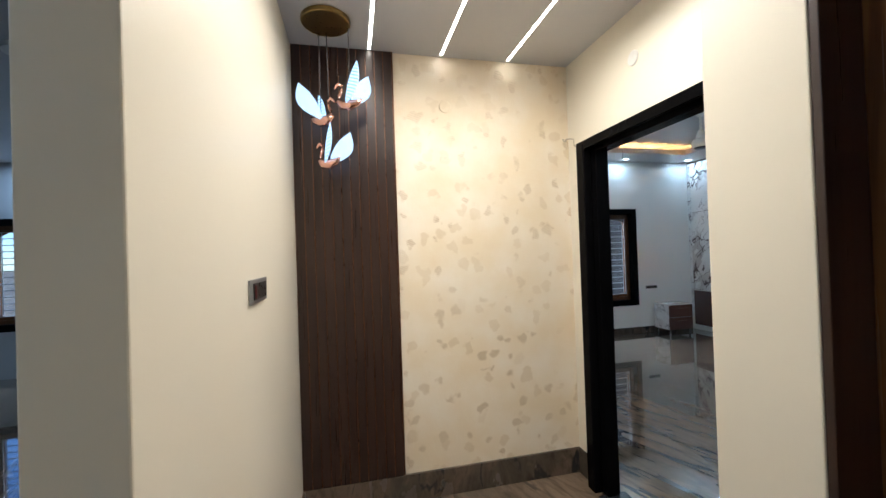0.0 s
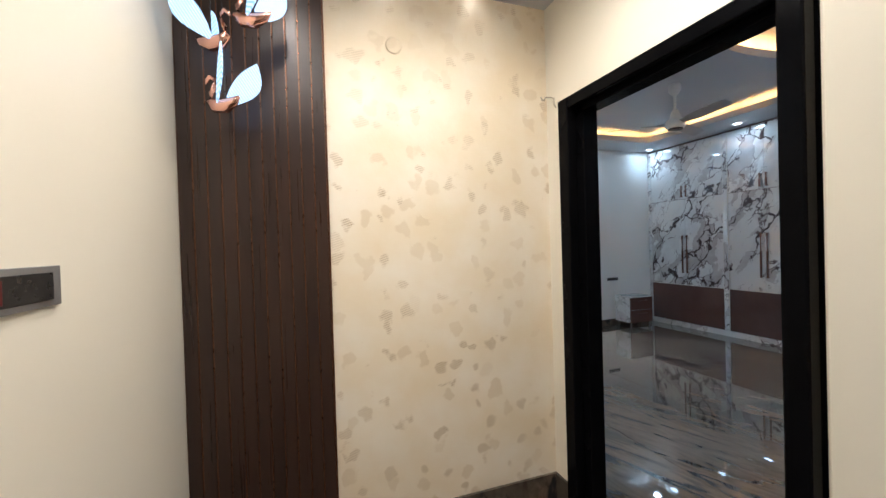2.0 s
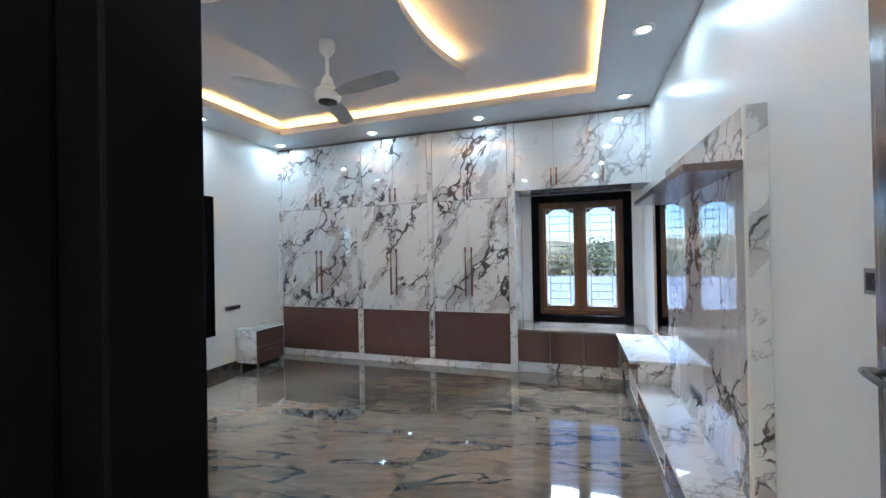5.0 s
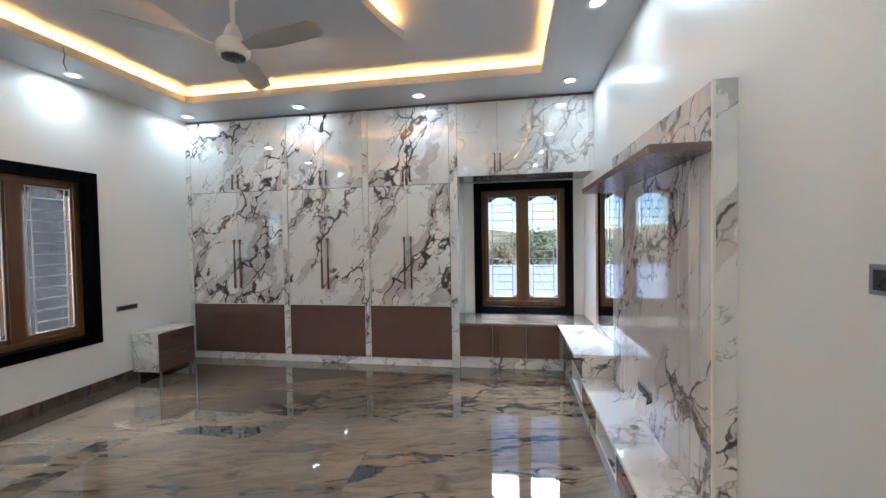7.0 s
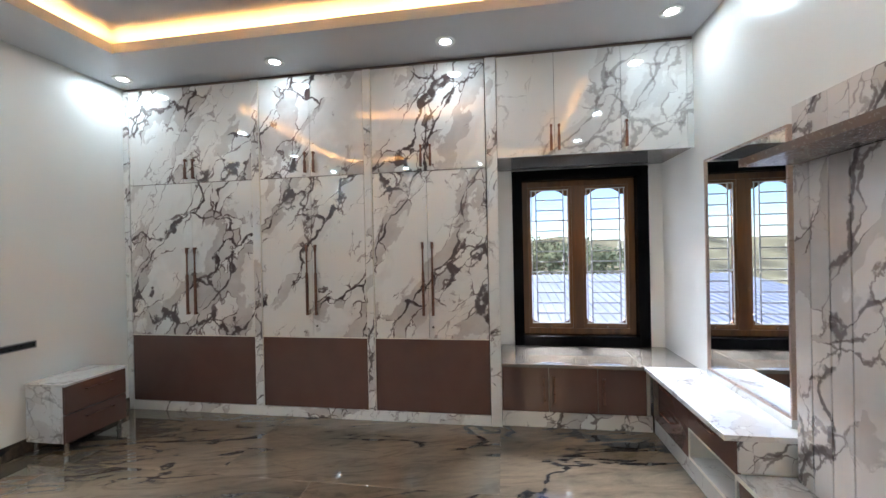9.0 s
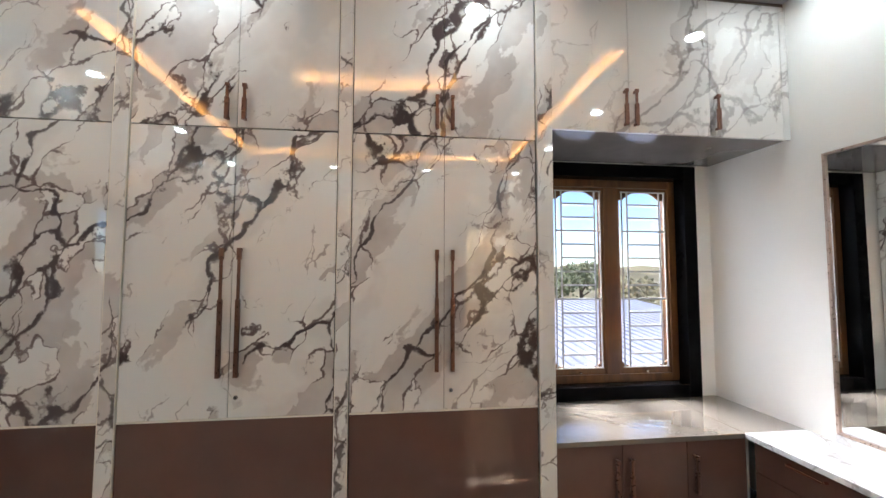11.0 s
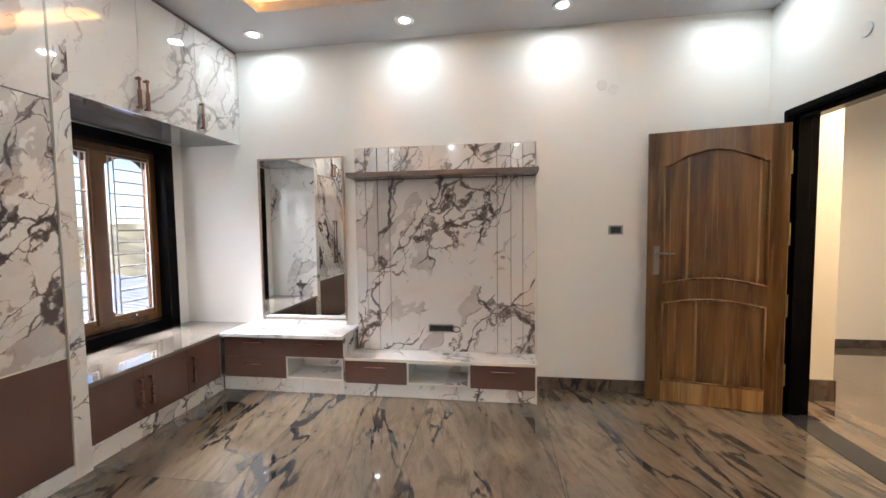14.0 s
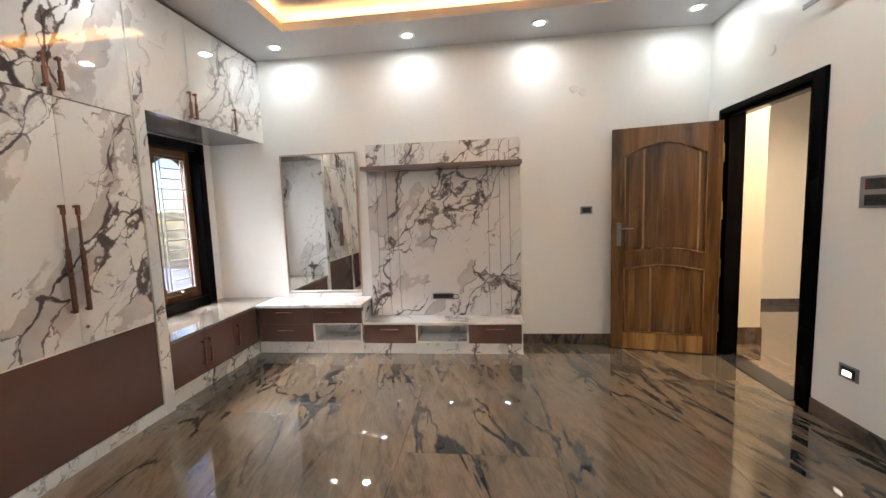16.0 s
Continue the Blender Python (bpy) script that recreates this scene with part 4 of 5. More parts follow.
tv = thing("tv_unit", (4.47, 1.63, 0), "low marble-look television unit with brown drawers", "tv unit")
part("plinth", boxes(((3.695, Y0 + 0.002, 0), (5.260, DY - 0.012, 0.108)), bevel=0.001), M_MARBLE_TRIM, tv, "marble-look plinth")
part("carcass", boxes(((3.697, Y0 + 0.002, 0.109), (4.205, DY - 0.021, 0.299))), M_EDGE, tv)
part("carcass", boxes(((4.722, Y0 + 0.002, 0.109), (5.244, DY - 0.021, 0.299))), M_EDGE, tv)
drawer(tv, 4.724, 5.244, 0.109, 0.299, DY, 0.255)
drawer(tv, 3.697, 4.203, 0.109, 0.299, DY, 0.255)
niche(tv, 4.206, 4.721, 0.112, 0.299, DY)
part("side_panel", boxes(((3.684, Y0 + 0.002, 0), (3.694, DY - 0.002, 0.299)), bevel=0.001), M_EDGE, tv)
top = part("worktop", boxes(((3.680, Y0 + 0.001, 0.301), (5.245, DY + 0.012, 0.325)), bevel=0.002), M_MARBLE_TOP, tv, "white marble worktop")
part("edge_band", boxes(((3.678, DY + 0.0125, 0.302), (5.245, DY + 0.0145, 0.324))), M_EDGE, tv)
part("grommet", lathe(bmesh.new(), [(0.018, 0.3252), (0.030, 0.3252), (0.030, 0.329), (0.026, 0.331), (0.018, 0.329)], (4.42, 1.63)), M_CHROME, tv)
part("grommet_hole", lathe(bmesh.new(), [(0.018, 0.3252), (0.018, 0.327), (0.010, 0.3275)], (4.42, 1.63)), M_PLASTIC, tv)

panel = thing("tv_back_panel", (4.45, 1.5, 0.33), "grooved grey marble-look television back panel", "wall panel")
cuts = [3.676, 3.777, 3.874, 3.987, 4.906, 5.010, 5.115, 5.212]
for a, b in zip(cuts, cuts[1:]):
    part("board", boxes(((a + 0.0025, 1.52, 0.327), (b - 0.0025, 1.556, 1.805)), bevel=0.002), M_MARBLE_TV, panel)
    part("board", boxes(((a + 0.0025, 1.52, 1.846), (b - 0.0025, 1.556, 2.082)), bevel=0.002), M_MARBLE_TV, panel)
part("backing", boxes(((3.682, Y0 + 0.001, 0.327), (5.207, 1.5195, 2.078))), M_IRONDARK, panel)
part("side_panel", boxes(((3.662, Y0 + 0.001, 0.327), (3.6755, 1.545, 2.082)), bevel=0.001), M_MARBLE, panel)
part("edge_band", boxes(((3.662, 1.5455, 0.327), (3.6755, 1.557, 2.082))), M_EDGE, panel)
part("shelf", boxes(((3.672, Y0 + 0.002, 1.807), (5.20, 1.79, 1.844)), bevel=0.0015), M_SHELF, panel, "taupe shelf board")

# mirror
mirror = thing("mirror", (5.75, 1.48, 0.52), "tall wall mirror in a thin rose gold frame", "mirror")
part("glass", boxes(((5.355, Y0 + 0.004, 0.575), (6.150, Y0 + 0.016, 2.022))), M_MIRROR, mirror, "mirror glass")
for a, b in (((5.340, 0.560), (5.3545, 2.036)), ((6.1505, 0.560), (6.165, 2.036)), ((5.3545, 2.0225), (6.1505, 2.036)), ((5.3545, 0.560), (6.1505, 0.5745))):
    part("frame_bar", boxes(((a[0], Y0 + 0.001, a[1]), (b[0], Y0 + 0.026, b[1])), bevel=0.0015), M_CHAMPAGNE, mirror, "rose gold frame bar")
part("ledge", boxes(((5.340, Y0 + 0.001, 0.5165), (6.165, Y0 + 0.030, 0.5595)), bevel=0.002), M_MARBLE_TOP, mirror, "white marble ledge")


# ---- small wall fittings ----
def plate(name, origin, turn, w, h, label, red=0, rows=1, lit=False, rim=0.14):
    """A switch or socket plate. Local: u along the wall, -v off the wall, w up."""
    e = thing(name, (0, 0, 0), label, "switch")
    part("plate", boxes(((0, -0.008, 0), (w, -0.0005, h)), bevel=0.002), M_PLATE, e)
    for r in range(rows):
        z0, z1 = h * (r + 0.16) / rows, h * (r + 0.84) / rows
        part("module", boxes(((w * rim, -0.012, z0), (w * (1 - rim), -0.0081, z1)), bevel=0.0015), M_PLASTIC, e)
        if red and r == rows - 1:
            part("rocker", boxes(((w * 0.17, -0.015, z0 + 0.006), (w * 0.17 + 0.016, -0.0121, z1 - 0.006)), bevel=0.001), M_RED, e, "red rocker switch")
        elif not lit:
            part("rocker", boxes(((w * 0.5, -0.0145, z0 + 0.006), (w * 0.8, -0.0121, z1 - 0.006)), bevel=0.001), M_PLASTIC, e)
    if lit:
        part("lens", boxes(((w * 0.25, -0.0135, h * 0.25), (w * 0.7, -0.0121, h * 0.6))), M_FOOT, e, "lit foot lamp lens")
    e.matrix_world = Matrix.Translation(origin) @ Matrix.Rotation(radians(turn), 4, "Z")
    return e


M_FOOT = glow("foot_lamp", (1.0, 0.92, 0.8), 2.5)
plate("wall_switch", (LX0, 1.812, 1.375), 90, 0.235, 0.080, "grey metallic switch plate with a red rocker on the cream wall", 1)
plate("wall_socket", (5.375, Y1, 0.765), 0, 0.235, 0.055, "black socket strip on the white wall above the nightstand", rim=0.05)
plate("wall_switch", (3.083, Y0, 1.318), 180, 0.113, 0.075, "small switch plate on the white wall beside the door")
plate("wall_switch", (X0, 3.02, 1.335), 90, 0.24, 0.175, "double-row switch plate with a red rocker beside the doorway", 1, rows=2)
plate("foot_lamp", (X0, 2.965, 0.335), 90, 0.125, 0.085, "small lit foot lamp low on the wall", lit=True)
s = plate("tv_socket", (4.575, 1.556, 0.495), 180, 0.22, 0.068, "black socket strip on the marble-look panel", rim=0.05)
# black cable
cable = bmesh.new()
tube(cable, [(4.365 + 0.045 * math.cos(a) - 0.02, 1.585 + 0.012 * math.sin(2 * a), 0.527 + 0.022 * math.sin(a)) for a in [i * 2 * math.pi / 20 for i in range(19)]], 0.004, 8)
solid("cable", cable, M_PLASTIC, "short loop of black cable at the socket", "cable", smooth=True)


def cover(at, turn, label="round white cover plate on the wall"):
    bm = lathe(bmesh.new(), [(0.040, 0.0005), (0.040, 0.003), (0.036, 0.006), (0.012, 0.0065)], (0, 0), 28)
    rod(bm, (0.015, 0, 0.006), (0.015, 0, 0.0075), 0.004)
    ob = solid("cover_plate", bm, M_WHITEPLASTIC, label, "cover plate", "round cover plates", smooth=False)
    ob.matrix_world = Matrix.Translation(at) @ Matrix.Rotation(radians(turn), 4, "Z") @ Matrix.Rotation(radians(90), 4, "X")
    return ob


cover((3.145, Y0, 2.525), 180)
cover((3.055, Y0, 2.485), 180)
cover((0.945, LY1, 2.455), 0, "round cream cover plate on the stencilled wall").data.materials[0] = M_STENCIL
cover((LX1, 2.25, 2.515), -90, "round cover plate above the doorway")
cover((X0, 2.262, 2.478), 90, "round cover plate above the doorway")
bm = tube(bmesh.new(), [(LX1, 2.82, 2.20), (LX1 - 0.01, 2.82, 2.215), (LX1 - 0.012, 2.82, 2.25), (LX1 - 0.03, 2.825, 2.255), (LX1 - 0.06, 2.83, 2.252), (LX1 - 0.065, 2.83, 2.238), (LX1 - 0.078, 2.832, 2.238), (LX1 - 0.085, 2.832, 2.252)], 0.004, 8)
solid("wall_hook", bm, M_CHROME, "bent steel wall hook beside the door frame", "hook", smooth=True)

# rail high on the west wall
rail = thing("wall_rail", (X0, 2.95, 2.6), "slim grey metal rail fixed high on the white wall", "rail")
part("bar", boxes(((X0 + 0.045, 2.60, 2.590), (X0 + 0.053, 3.30, 2.622)), bevel=0.002), M_PLATE, rail)
for y in (2.80, 3.10):
    part("bracket", boxes(((X0 + 0.0005, y - 0.012, 2.595), (X0 + 0.0448, y + 0.012, 2.617)), bevel=0.002), M_PLATE, rail)
cover((X0, 3.055, 2.46), 90)

# wires hanging from the soffit
bm = bmesh.new()
tube(bm, [(4.55, CY1 - 0.004, ZC + 0.05), (4.55, CY1 - 0.02, ZC - 0.02), (4.53, CY1 - 0.03, ZC - 0.09), (4.545, CY1 - 0.04, ZC - 0.15)], 0.003, 6)
solid("loose_wire", bm, M_PLASTIC, "short loose wire hanging from the soffit edge", "wire", smooth=True)

# ---- nightstand ----
ns = thing("nightstand", (5.85, 6.22, 0), "small marble-look nightstand with two brown drawers on steel legs", "nightstand")
nx0, nx1, ny0, ny1, nz0, nz1 = 5.525, 5.990, 6.070, 6.415, 0.085, 0.500
part("body", boxes(((nx0, ny0 + 0.019, nz0), (nx1, ny1, nz1)), bevel=0.0015), M_MARBLE_TOP, ns)
part("top", boxes(((nx0 - 0.006, ny0 - 0.006, nz1 + 0.0005), (nx1 + 0.006, ny1, nz1 + 0.018)), bevel=0.002), M_MARBLE_TOP, ns, "white marble-look top")
for a, b in ((nz0, 0.291), (0.294, nz1)):
    d = part("drawer_front", boxes(((nx0, ny0, a + 0.001), (nx1, ny0 + 0.018, b - 0.001)), bevel=0.0012), M_BROWN, ns, "glossy brown drawer front")
    zh = b - 0.055
    bm = boxes(((5.665, ny0 - 0.028, zh - 0.004), (5.865, ny0 - 0.020, zh + 0.004)), bevel=0.001)
    for x in (5.67, 5.86):
        box(bm, (x - 0.005, ny0 - 0.022, zh - 0.003), (x + 0.005, ny0, zh + 0.003))
    part("handle", bm, M_BRONZE, d, "bronze bar handle")
for x in (nx0 + 0.035, nx1 - 0.035):
    for y in (ny0 + 0.035, ny1 - 0.035):
        part("leg", lathe(bmesh.new(), [(0.022, 0.0), (0.022, 0.006), (0.015, 0.009), (0.015, 0.078), (0.024, 0.081), (0.024, 0.0848)], (x, y), 18), M_CHROME, ns, "round steel leg", smooth=False)

# ---- ceiling fan ----
fx, fy = 4.04, 3.945
fan = thing("ceiling_fan", (fx, fy, ZC), "ivory three-blade ceiling fan at rest", "ceiling fan")
part("canopy", lathe(bmesh.new(), [(0.030, ZC - 0.001), (0.052, ZC - 0.004), (0.058, ZC - 0.03), (0.052, ZC - 0.075), (0.026, ZC - 0.11), (0.016, ZC - 0.115)], (fx, fy)), M_FANWHITE, fan, smooth=True)
part("rod", rod(bmesh.new(), (fx, fy, ZC - 0.11), (fx, fy, 2.74), 0.013), M_FANWHITE, fan, smooth=False)
part("collar", lathe(bmesh.new(), [(0.014, 2.76), (0.030, 2.745), (0.050, 2.69), (0.050, 2.665), (0.03, 2.66)], (fx, fy)), M_FANWHITE, fan, smooth=True)
part("motor", lathe(bmesh.new(), [(0.03, 2.661), (0.078, 2.655), (0.092, 2.635), (0.092, 2.59), (0.085, 2.575), (0.068, 2.567)], (fx, fy)), M_FANWHITE, fan, smooth=True)
part("motor_cap", lathe(bmesh.new(), [(0.067, 2.5668), (0.064, 2.556), (0.03, 2.552)], (fx, fy)), M_PLASTIC, fan, "dark motor cap")
for ang in (-101, 19, 139):
    bm = bmesh.new()
    c, s = math.cos(radians(ang)), math.sin(radians(ang))
    rows_ = []
    for i in range(13):
        f = i / 12
        r = 0.09 + 0.53 * f
        half = 0.030 + 0.034 * min(1, f * 3) if f < 0.92 else 0.064 - 0.03 * (f - 0.92) / 0.08
        if f < 0.12:
            half = 0.028
        rows_.append([(r, -half, 2.618 + 0.012), (r, half, 2.618 - 0.012), (r, half, 2.613 - 0.012), (r, -half, 2.613 + 0.012)])
    vs = [[bm.verts.new((fx + r * c - h * s, fy + r * s + h * c, z)) for r, h, z in q] for q in rows_]
    for p, q in zip(vs, vs[1:]):
        for k in range(4):
            bm.faces.new((p[k], p[(k + 1) % 4], q[(k + 1) % 4], q[k]))
    bm.faces.new(vs[0][::-1])
    bm.faces.new(vs[-1])
    part("blade", bm, M_FANBLADE, fan, "grey fan blade")

# ---- lobby ----
slats = thing("fluted_wall_panel", (0.31, 2.88, 0.13), "dark walnut fluted wall panel with copper grooves", "wall panel")
PW0, PW1, PZ0, PZ1 = 0.022, 0.610, 0.168, LZ - 0.001
n = 11
pitch = (PW1 - PW0) / n
part("backing", boxes(((PW0, LY1 - 0.0125, PZ0), (PW1, LY1 - 0.0005, PZ1))), M_COPPER, slats, "copper-coloured groove backing")
for i in range(n):
    a = PW0 + pitch * i
    part("slat", boxes(((a + 0.0026, LY1 - 0.017, PZ0), (a + pitch - 0.0026, LY1 - 0.0126, PZ1)), bevel=0.002), M_SLAT, slats)
part("edge_strip", boxes(((PW1 + 0.0002, LY1 - 0.019, PZ0), (PW1 + 0.007, LY1 - 0.0005, PZ1)), bevel=0.001), M_COPPER, slats, "copper edge strip")

for x in (0.476, 0.925, 1.374):
    e = thing("line_light", (x, 2.0, LZ), "slim recessed warm led line on the lobby ceiling, lit", "line light", "led lines on the lobby ceiling")
    part("diffuser", boxes(((x - 0.008, 1.30, LZ - 0.002), (x + 0.008, LY1 - 0.03, LZ - 0.0005))), M_LINE, e, "glowing warm diffuser")
    for s in (-1, 1):
        part("channel", boxes(((x + s * 0.0085, 1.295, LZ - 0.003), (x + s * 0.0115, LY1 - 0.027, LZ - 0.0005))), M_WHITEPLASTIC, e)

# swan pendant
pend = thing("swan_pendant_light", (0.240, 2.612, LZ), "brass ceiling plate with three lit swan pendants", "pendant light")
part("ceiling_plate", lathe(bmesh.new(), [(0.02, LZ - 0.0005), (0.120, LZ - 0.001), (0.126, LZ - 0.004), (0.126, LZ - 0.024), (0.121, LZ - 0.028), (0.02, LZ - 0.028)], (0.240, 2.612), 48), M_GOLD, pend, "round brushed brass ceiling plate")


def swan(at, turn, cord):
    """A rose gold swan with two lit acrylic wings, nose along +u."""
    m = Matrix.Translation(at) @ Matrix.Rotation(radians(turn), 4, "Z")
    w = lambda u, v, z: m @ Vector((u, v, z))
    bm = bmesh.new()
    tube(bm, [w(-0.075, 0, 0.030), w(-0.05, 0, 0.012), w(-0.01, 0, 0.0), w(0.03, 0, 0.004), w(0.055, 0, 0.025), w(0.052, 0, 0.055), w(0.035, 0, 0.085), w(0.036, 0, 0.108), w(0.054, 0, 0.118), w(0.068, 0, 0.106), w(0.076, 0, 0.092)],
         [0.004, 0.018, 0.027, 0.026, 0.016, 0.010, 0.008, 0.008, 0.010, 0.008, 0.002], 12)
    body = part("swan_body", bm, M_ROSE, pend, "rose gold swan body", smooth=True)
    for side in (-1, 1):
        bm = bmesh.new()
        n_ = 12

        def spot(f, bulge, lift):
            """A point of the wing's outline; the wings splay outwards towards the tail."""
            u = 0.012 - 0.097 * f + bulge * math.sin(math.pi * f)
            return w(u, side * (0.014 + 0.78 * (0.012 - u)), 0.19 * f + lift * math.sin(math.pi * f))

        outline = [spot(i / n_, -0.050, -0.022) for i in range(n_ + 1)] + [spot(1 - i / n_, 0.014, 0.020) for i in range(1, n_)]
        prism(bm, outline, m.to_3x3() @ Vector((0.003, 0.004 * side, 0)))
        part("wing", bm, M_WING, body, "glowing clear acrylic wing")
    part("cord", rod(bmesh.new(), w(-0.01, 0, 0.02), (cord[0], cord[1], LZ - 0.026), 0.0022, sides=8), M_PLASTIC, pend, "thin black cord")
    part("cord_grip", rod(bmesh.new(), (cord[0], cord[1], LZ - 0.028), (cord[0], cord[1], LZ - 0.042), 0.006), M_CHROME, pend)


swan((0.205, 2.700, 2.260), -30, (0.196, 2.705))
swan((0.345, 2.630, 2.330), 160, (0.353, 2.627))
swan((0.229, 2.700, 2.026), 147, (0.237, 2.695))

# hall ceiling lamps: the last two are unseen, added for the lobby's cool light
def hall_light(x, y):
    e = thing("hall_ceiling_light", (x, y, HZ), "round cool white hall ceiling light, lit", "ceiling light", "hall ceiling lights")
    part("rim", lathe(bmesh.new(), [(0.10, HZ - 0.001), (0.135, HZ - 0.001), (0.135, HZ - 0.03), (0.10, HZ - 0.03)], (x, y)), M_WHITEPLASTIC, e)
    part("diffuser", lathe(bmesh.new(), [(0.099, HZ - 0.002), (0.099, HZ - 0.026), (0.05, HZ - 0.032)], (x, y)), M_HALLLED, e)


for x, y in ((-3.72, 6.75), (-1.70, 0.75), (-1.70, 3.6)):
    hall_light(x, y)

# ---- outside ----
M_GROUND = plain("dry_ground", (0.20, 0.17, 0.11), 0.9, vary=0.3, scale=0.4, bump=0.3)
M_ROOF = plain("pale_blue_roof_sheet", (0.60, 0.63, 0.69), 0.4, vary=0.08, scale=0.8)
# near-black plaster: the shade on the neighbour's wall is put into its colour
M_PLASTER = plain("shade_dark_plaster", (0.05, 0.045, 0.040), 0.85, vary=0.15, scale=1.5, bump=0.2)
M_LEAF = plain("leaf_green", (0.17, 0.20, 0.10), 0.6, vary=0.45, scale=1.2)
M_LEAFDRY = plain("leaf_yellow_green", (0.30, 0.27, 0.14), 0.6, vary=0.35, scale=1.2)
M_BARK = plain("bark", (0.12, 0.085, 0.06), 0.9, vary=0.3, scale=8)
GZ = -3.4
setting("ground", boxes(((-600, -600, GZ - 0.2), (600, 600, GZ))), M_GROUND, "dry earth ground around the house", "ground")
shed = thing("roofed_shed", (15, 1, GZ), "low shed with a pale blue sheet roof", "shed")
part("wall", boxes(((12.5, -6, GZ), (20, 9, -0.78))), M_PLASTER, shed)
bm = bmesh.new()
for i in range(60):
    y = -6.5 + i * 0.2667
    rod(bm, (12.0, y, -0.50), (20.5, y, 0.22), 0.035, sides=6)
prism(bm, [(12.0, -6.6, -0.52), (20.5, -6.6, 0.20), (20.5, -6.6, 0.16), (12.0, -6.6, -0.56)], (0, 16.0, 0))
part("roof", bm, M_ROOF, shed, "corrugated pale blue roof sheet")
house = thing("neighbour_house", (4.6, 9.8, GZ), "neighbouring house with plaster wall coloured dark for shade", "house")
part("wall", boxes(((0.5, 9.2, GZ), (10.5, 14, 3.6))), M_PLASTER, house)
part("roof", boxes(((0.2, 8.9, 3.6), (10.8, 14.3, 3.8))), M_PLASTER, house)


def tree(at, height, mat, seed):
    rng = random.Random(seed)
    e = thing("tree", at, "broad leafy tree beyond the window", "tree", "trees beyond the sheds")
    x, y, z = at
    bm = tube(bmesh.new(), [(x, y, z), (x + 0.1, y, z + height * 0.3), (x, y + 0.15, z + height * 0.6), (x, y, z + height * 0.85)], [0.28, 0.2, 0.13, 0.04], 8)
    for k in range(7):
        a, h = rng.uniform(0, 6.28), height * rng.uniform(0.35, 0.7)
        r = height * rng.uniform(0.2, 0.34)
        tube(bm, [(x, y, z + h), (x + r * 0.5 * math.cos(a), y + r * 0.5 * math.sin(a), z + h + r * 0.35), (x + r * math.cos(a), y + r * math.sin(a), z + h + r * 0.8)], [0.1, 0.06, 0.02], 6)
    part("trunk", bm, M_BARK, e)
    verts, faces = [], []
    for k in range(60):
        a, f, q = rng.uniform(0, 6.28), rng.random() ** 0.5, rng.uniform(-0.5, 1)
        cx, cy, cz = x + height * 0.36 * f * math.cos(a), y + height * 0.36 * f * math.sin(a), z + height * (0.64 + 0.27 * q * (1 - 0.55 * f))
        for j in range(36):
            o = Vector((rng.gauss(0, 1), rng.gauss(0, 1), rng.gauss(0, 0.7))) * height * 0.06
            d1 = Vector((rng.uniform(-1, 1), rng.uniform(-1, 1), rng.uniform(-1, 1))).normalized() * rng.uniform(0.12, 0.26)
            d2 = d1.orthogonal().normalized() * rng.uniform(0.06, 0.13)
            p = Vector((cx, cy, cz)) + o - Vector(at)
            i = len(verts)
            verts += [p - d1, p + d2, p + d1, p - d2]
            faces.append((i, i + 1, i + 2, i + 3))
    data = bpy.data.meshes.new("crown")
    data.from_pydata(verts, [], faces)
    data.materials.append(mat)
    crown = new("crown", data)
    crown.parent = e


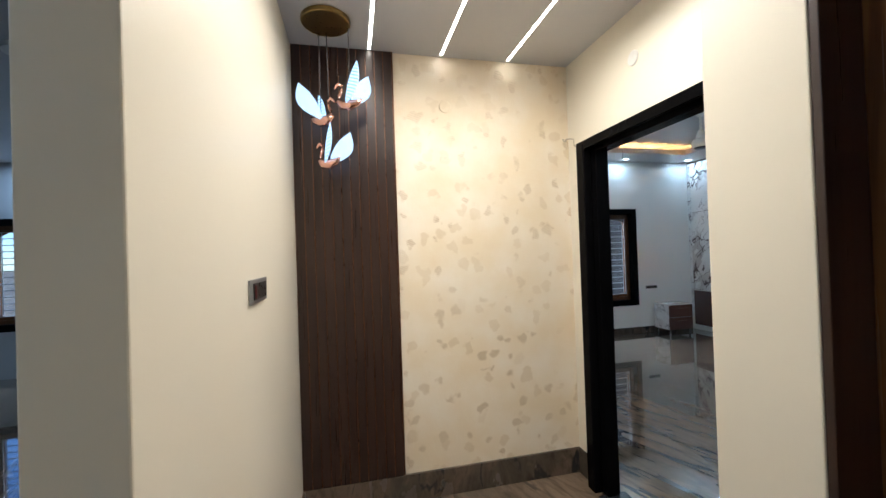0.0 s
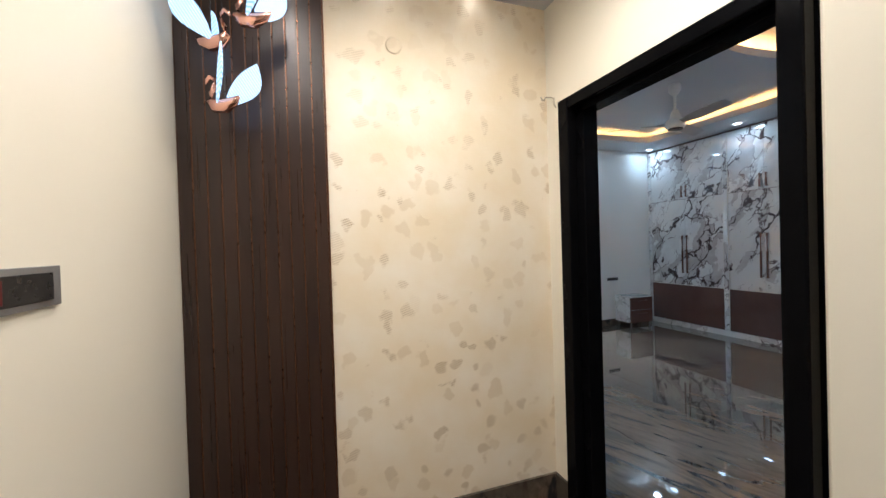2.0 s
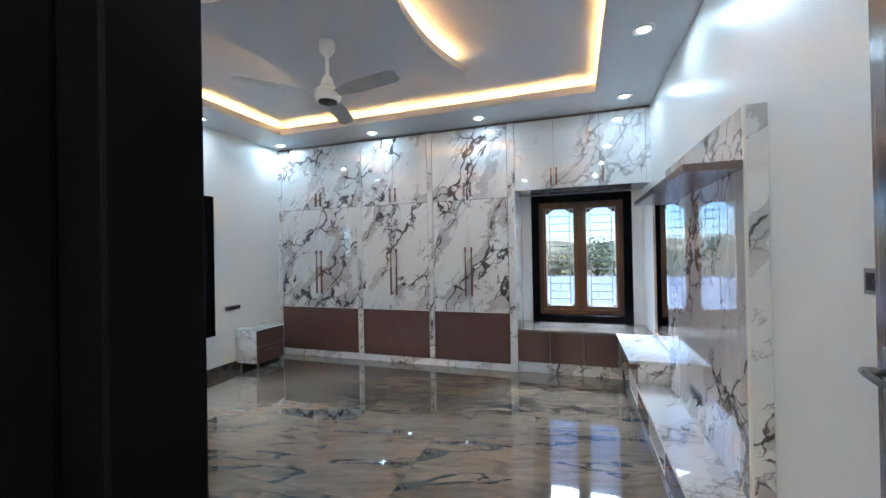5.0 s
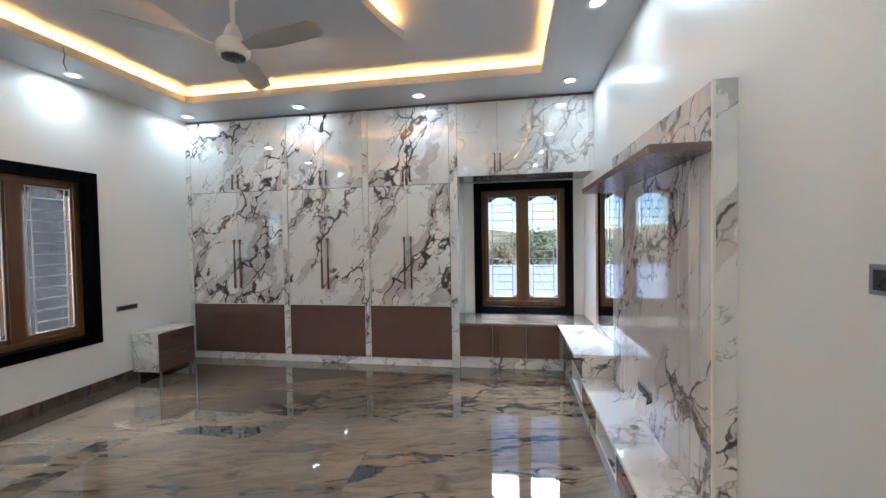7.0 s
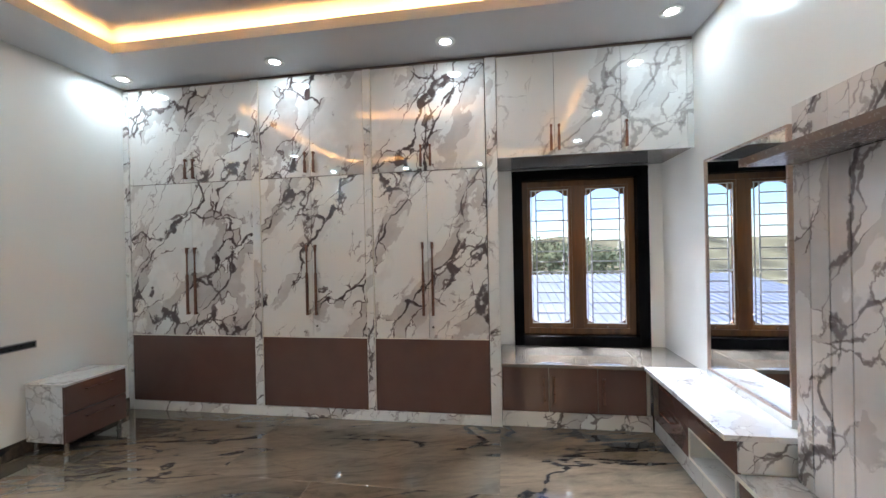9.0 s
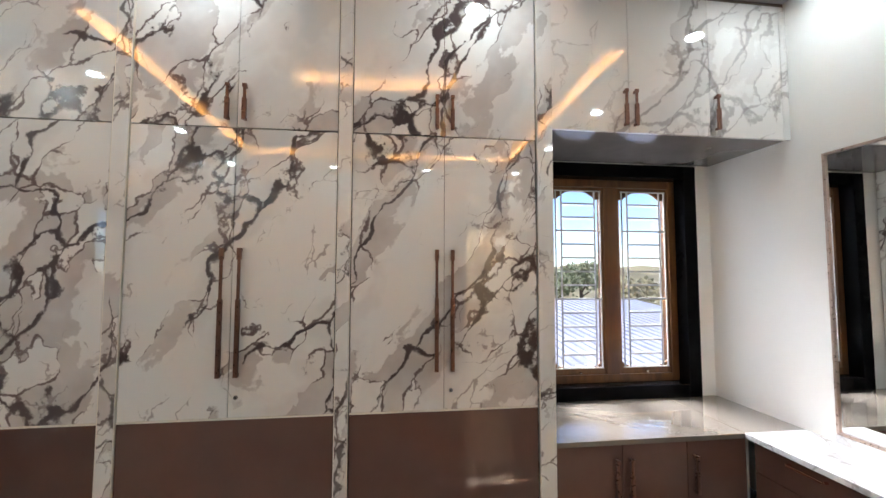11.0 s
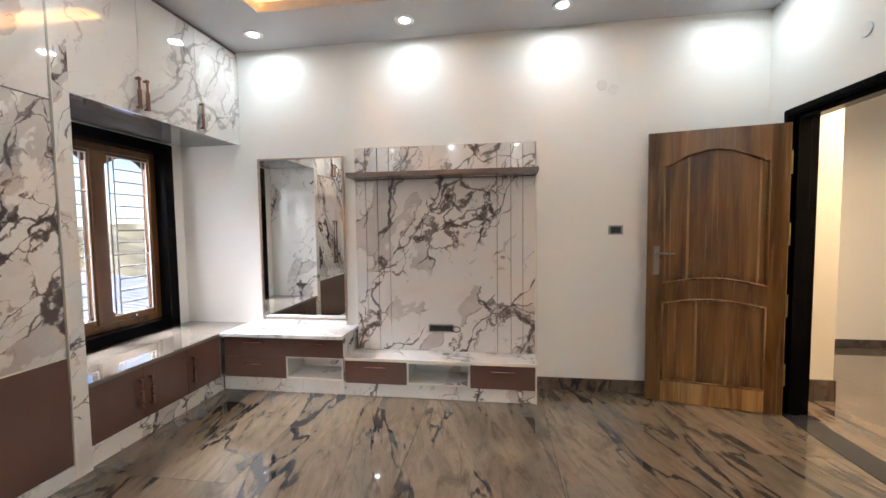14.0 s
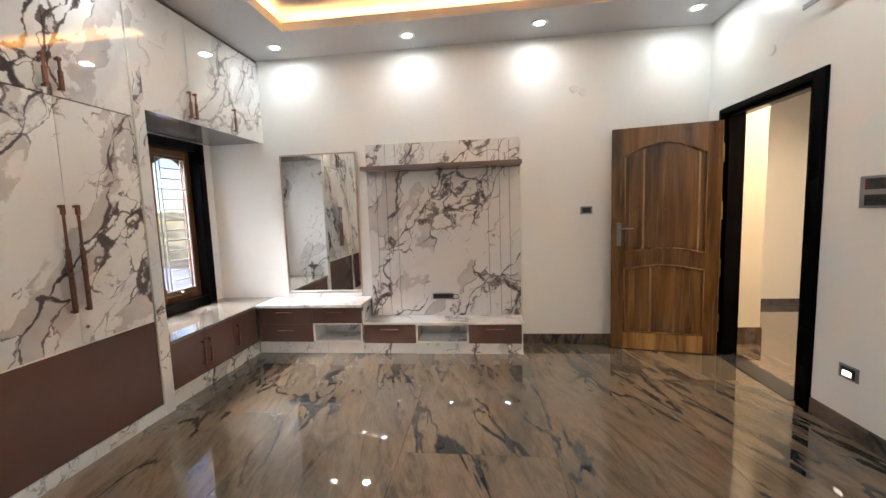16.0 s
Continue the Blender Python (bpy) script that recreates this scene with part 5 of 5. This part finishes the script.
bm = bmesh.new()
rng_bank = random.Random(5)
crest = [(62 + rng_bank.uniform(-2, 2), -70 + 5 * i, 2.4 + rng_bank.uniform(-0.5, 0.5)) for i in range(33)]
rows_bank = [[bm.verts.new((x - 22, y, GZ - 0.1)) for x, y, z in crest], [bm.verts.new((x - 9, y, GZ + (z - GZ) * 0.55)) for x, y, z in crest], [bm.verts.new(p) for p in crest], [bm.verts.new((x + 30, y, GZ - 0.1)) for x, y, z in crest]]
for p, q in zip(rows_bank, rows_bank[1:]):
    for k in range(len(p) - 1):
        bm.faces.new((p[k], p[k + 1], q[k + 1], q[k]))
M_BANK = plain("dry_grass_bank", (0.30, 0.27, 0.15), 0.9, vary=0.45, scale=0.25, bump=0.3)
setting("ground_bank", bm, M_BANK, "low dry grassy bank in the distance", "ground")
for i, (x, y, h, mat) in enumerate(((30, -2, 7.2, M_LEAF), (33, 4, 6.4, M_LEAFDRY), (29, 9, 6.0, M_LEAFDRY), (34, -8, 7.0, M_LEAF), (36, 0.5, 7.5, M_LEAF), (31, 6.5, 6.5, M_LEAF), (38, 12, 7.5, M_LEAF), (40, -14, 8, M_LEAF), (28, -12, 6.2, M_LEAFDRY), (-4.5, 14, 6.2, M_LEAF), (-7, 16, 7, M_LEAF))):
    tree((x, y, GZ), h * 0.8, mat, 10 + i)

# ---- floor slabs ----
def slab(x0, x1, y0, y1):
    g = 0.0009
    ob = part("slab", boxes(((x0 + g, y0 + g, -0.02), (x1 - g, y1 - g, 0.0)), bevel=0.0006), M_FLOOR, FLOOR)


xs = [X0 - 0.05 + 0.0, 2.73, 3.64, 4.54, 5.45, 6.38]
cut_y = [2.30, 4.12, 3.35, 4.12, 2.95]
for (a, b), c in zip(zip(xs, xs[1:]), cut_y):
    ys_ = [Y0, c, min(c + 1.85, Y1 - 0.3), Y1]
    for p, q in zip(ys_, ys_[1:]):
        slab(a, b, p, q)
for a, b in ((0.0, 0.91), (0.91, 1.80)):
    for p, q in ((-2.2, -0.4), (-0.4, 1.3), (1.3, LY1)):
        slab(a, b, p, q)
for i in range(6):
    for j in range(5):
        slab(-6.0 + i, -5.0 + i, -2.2 + 1.84 * j, -0.36 + 1.84 * j)
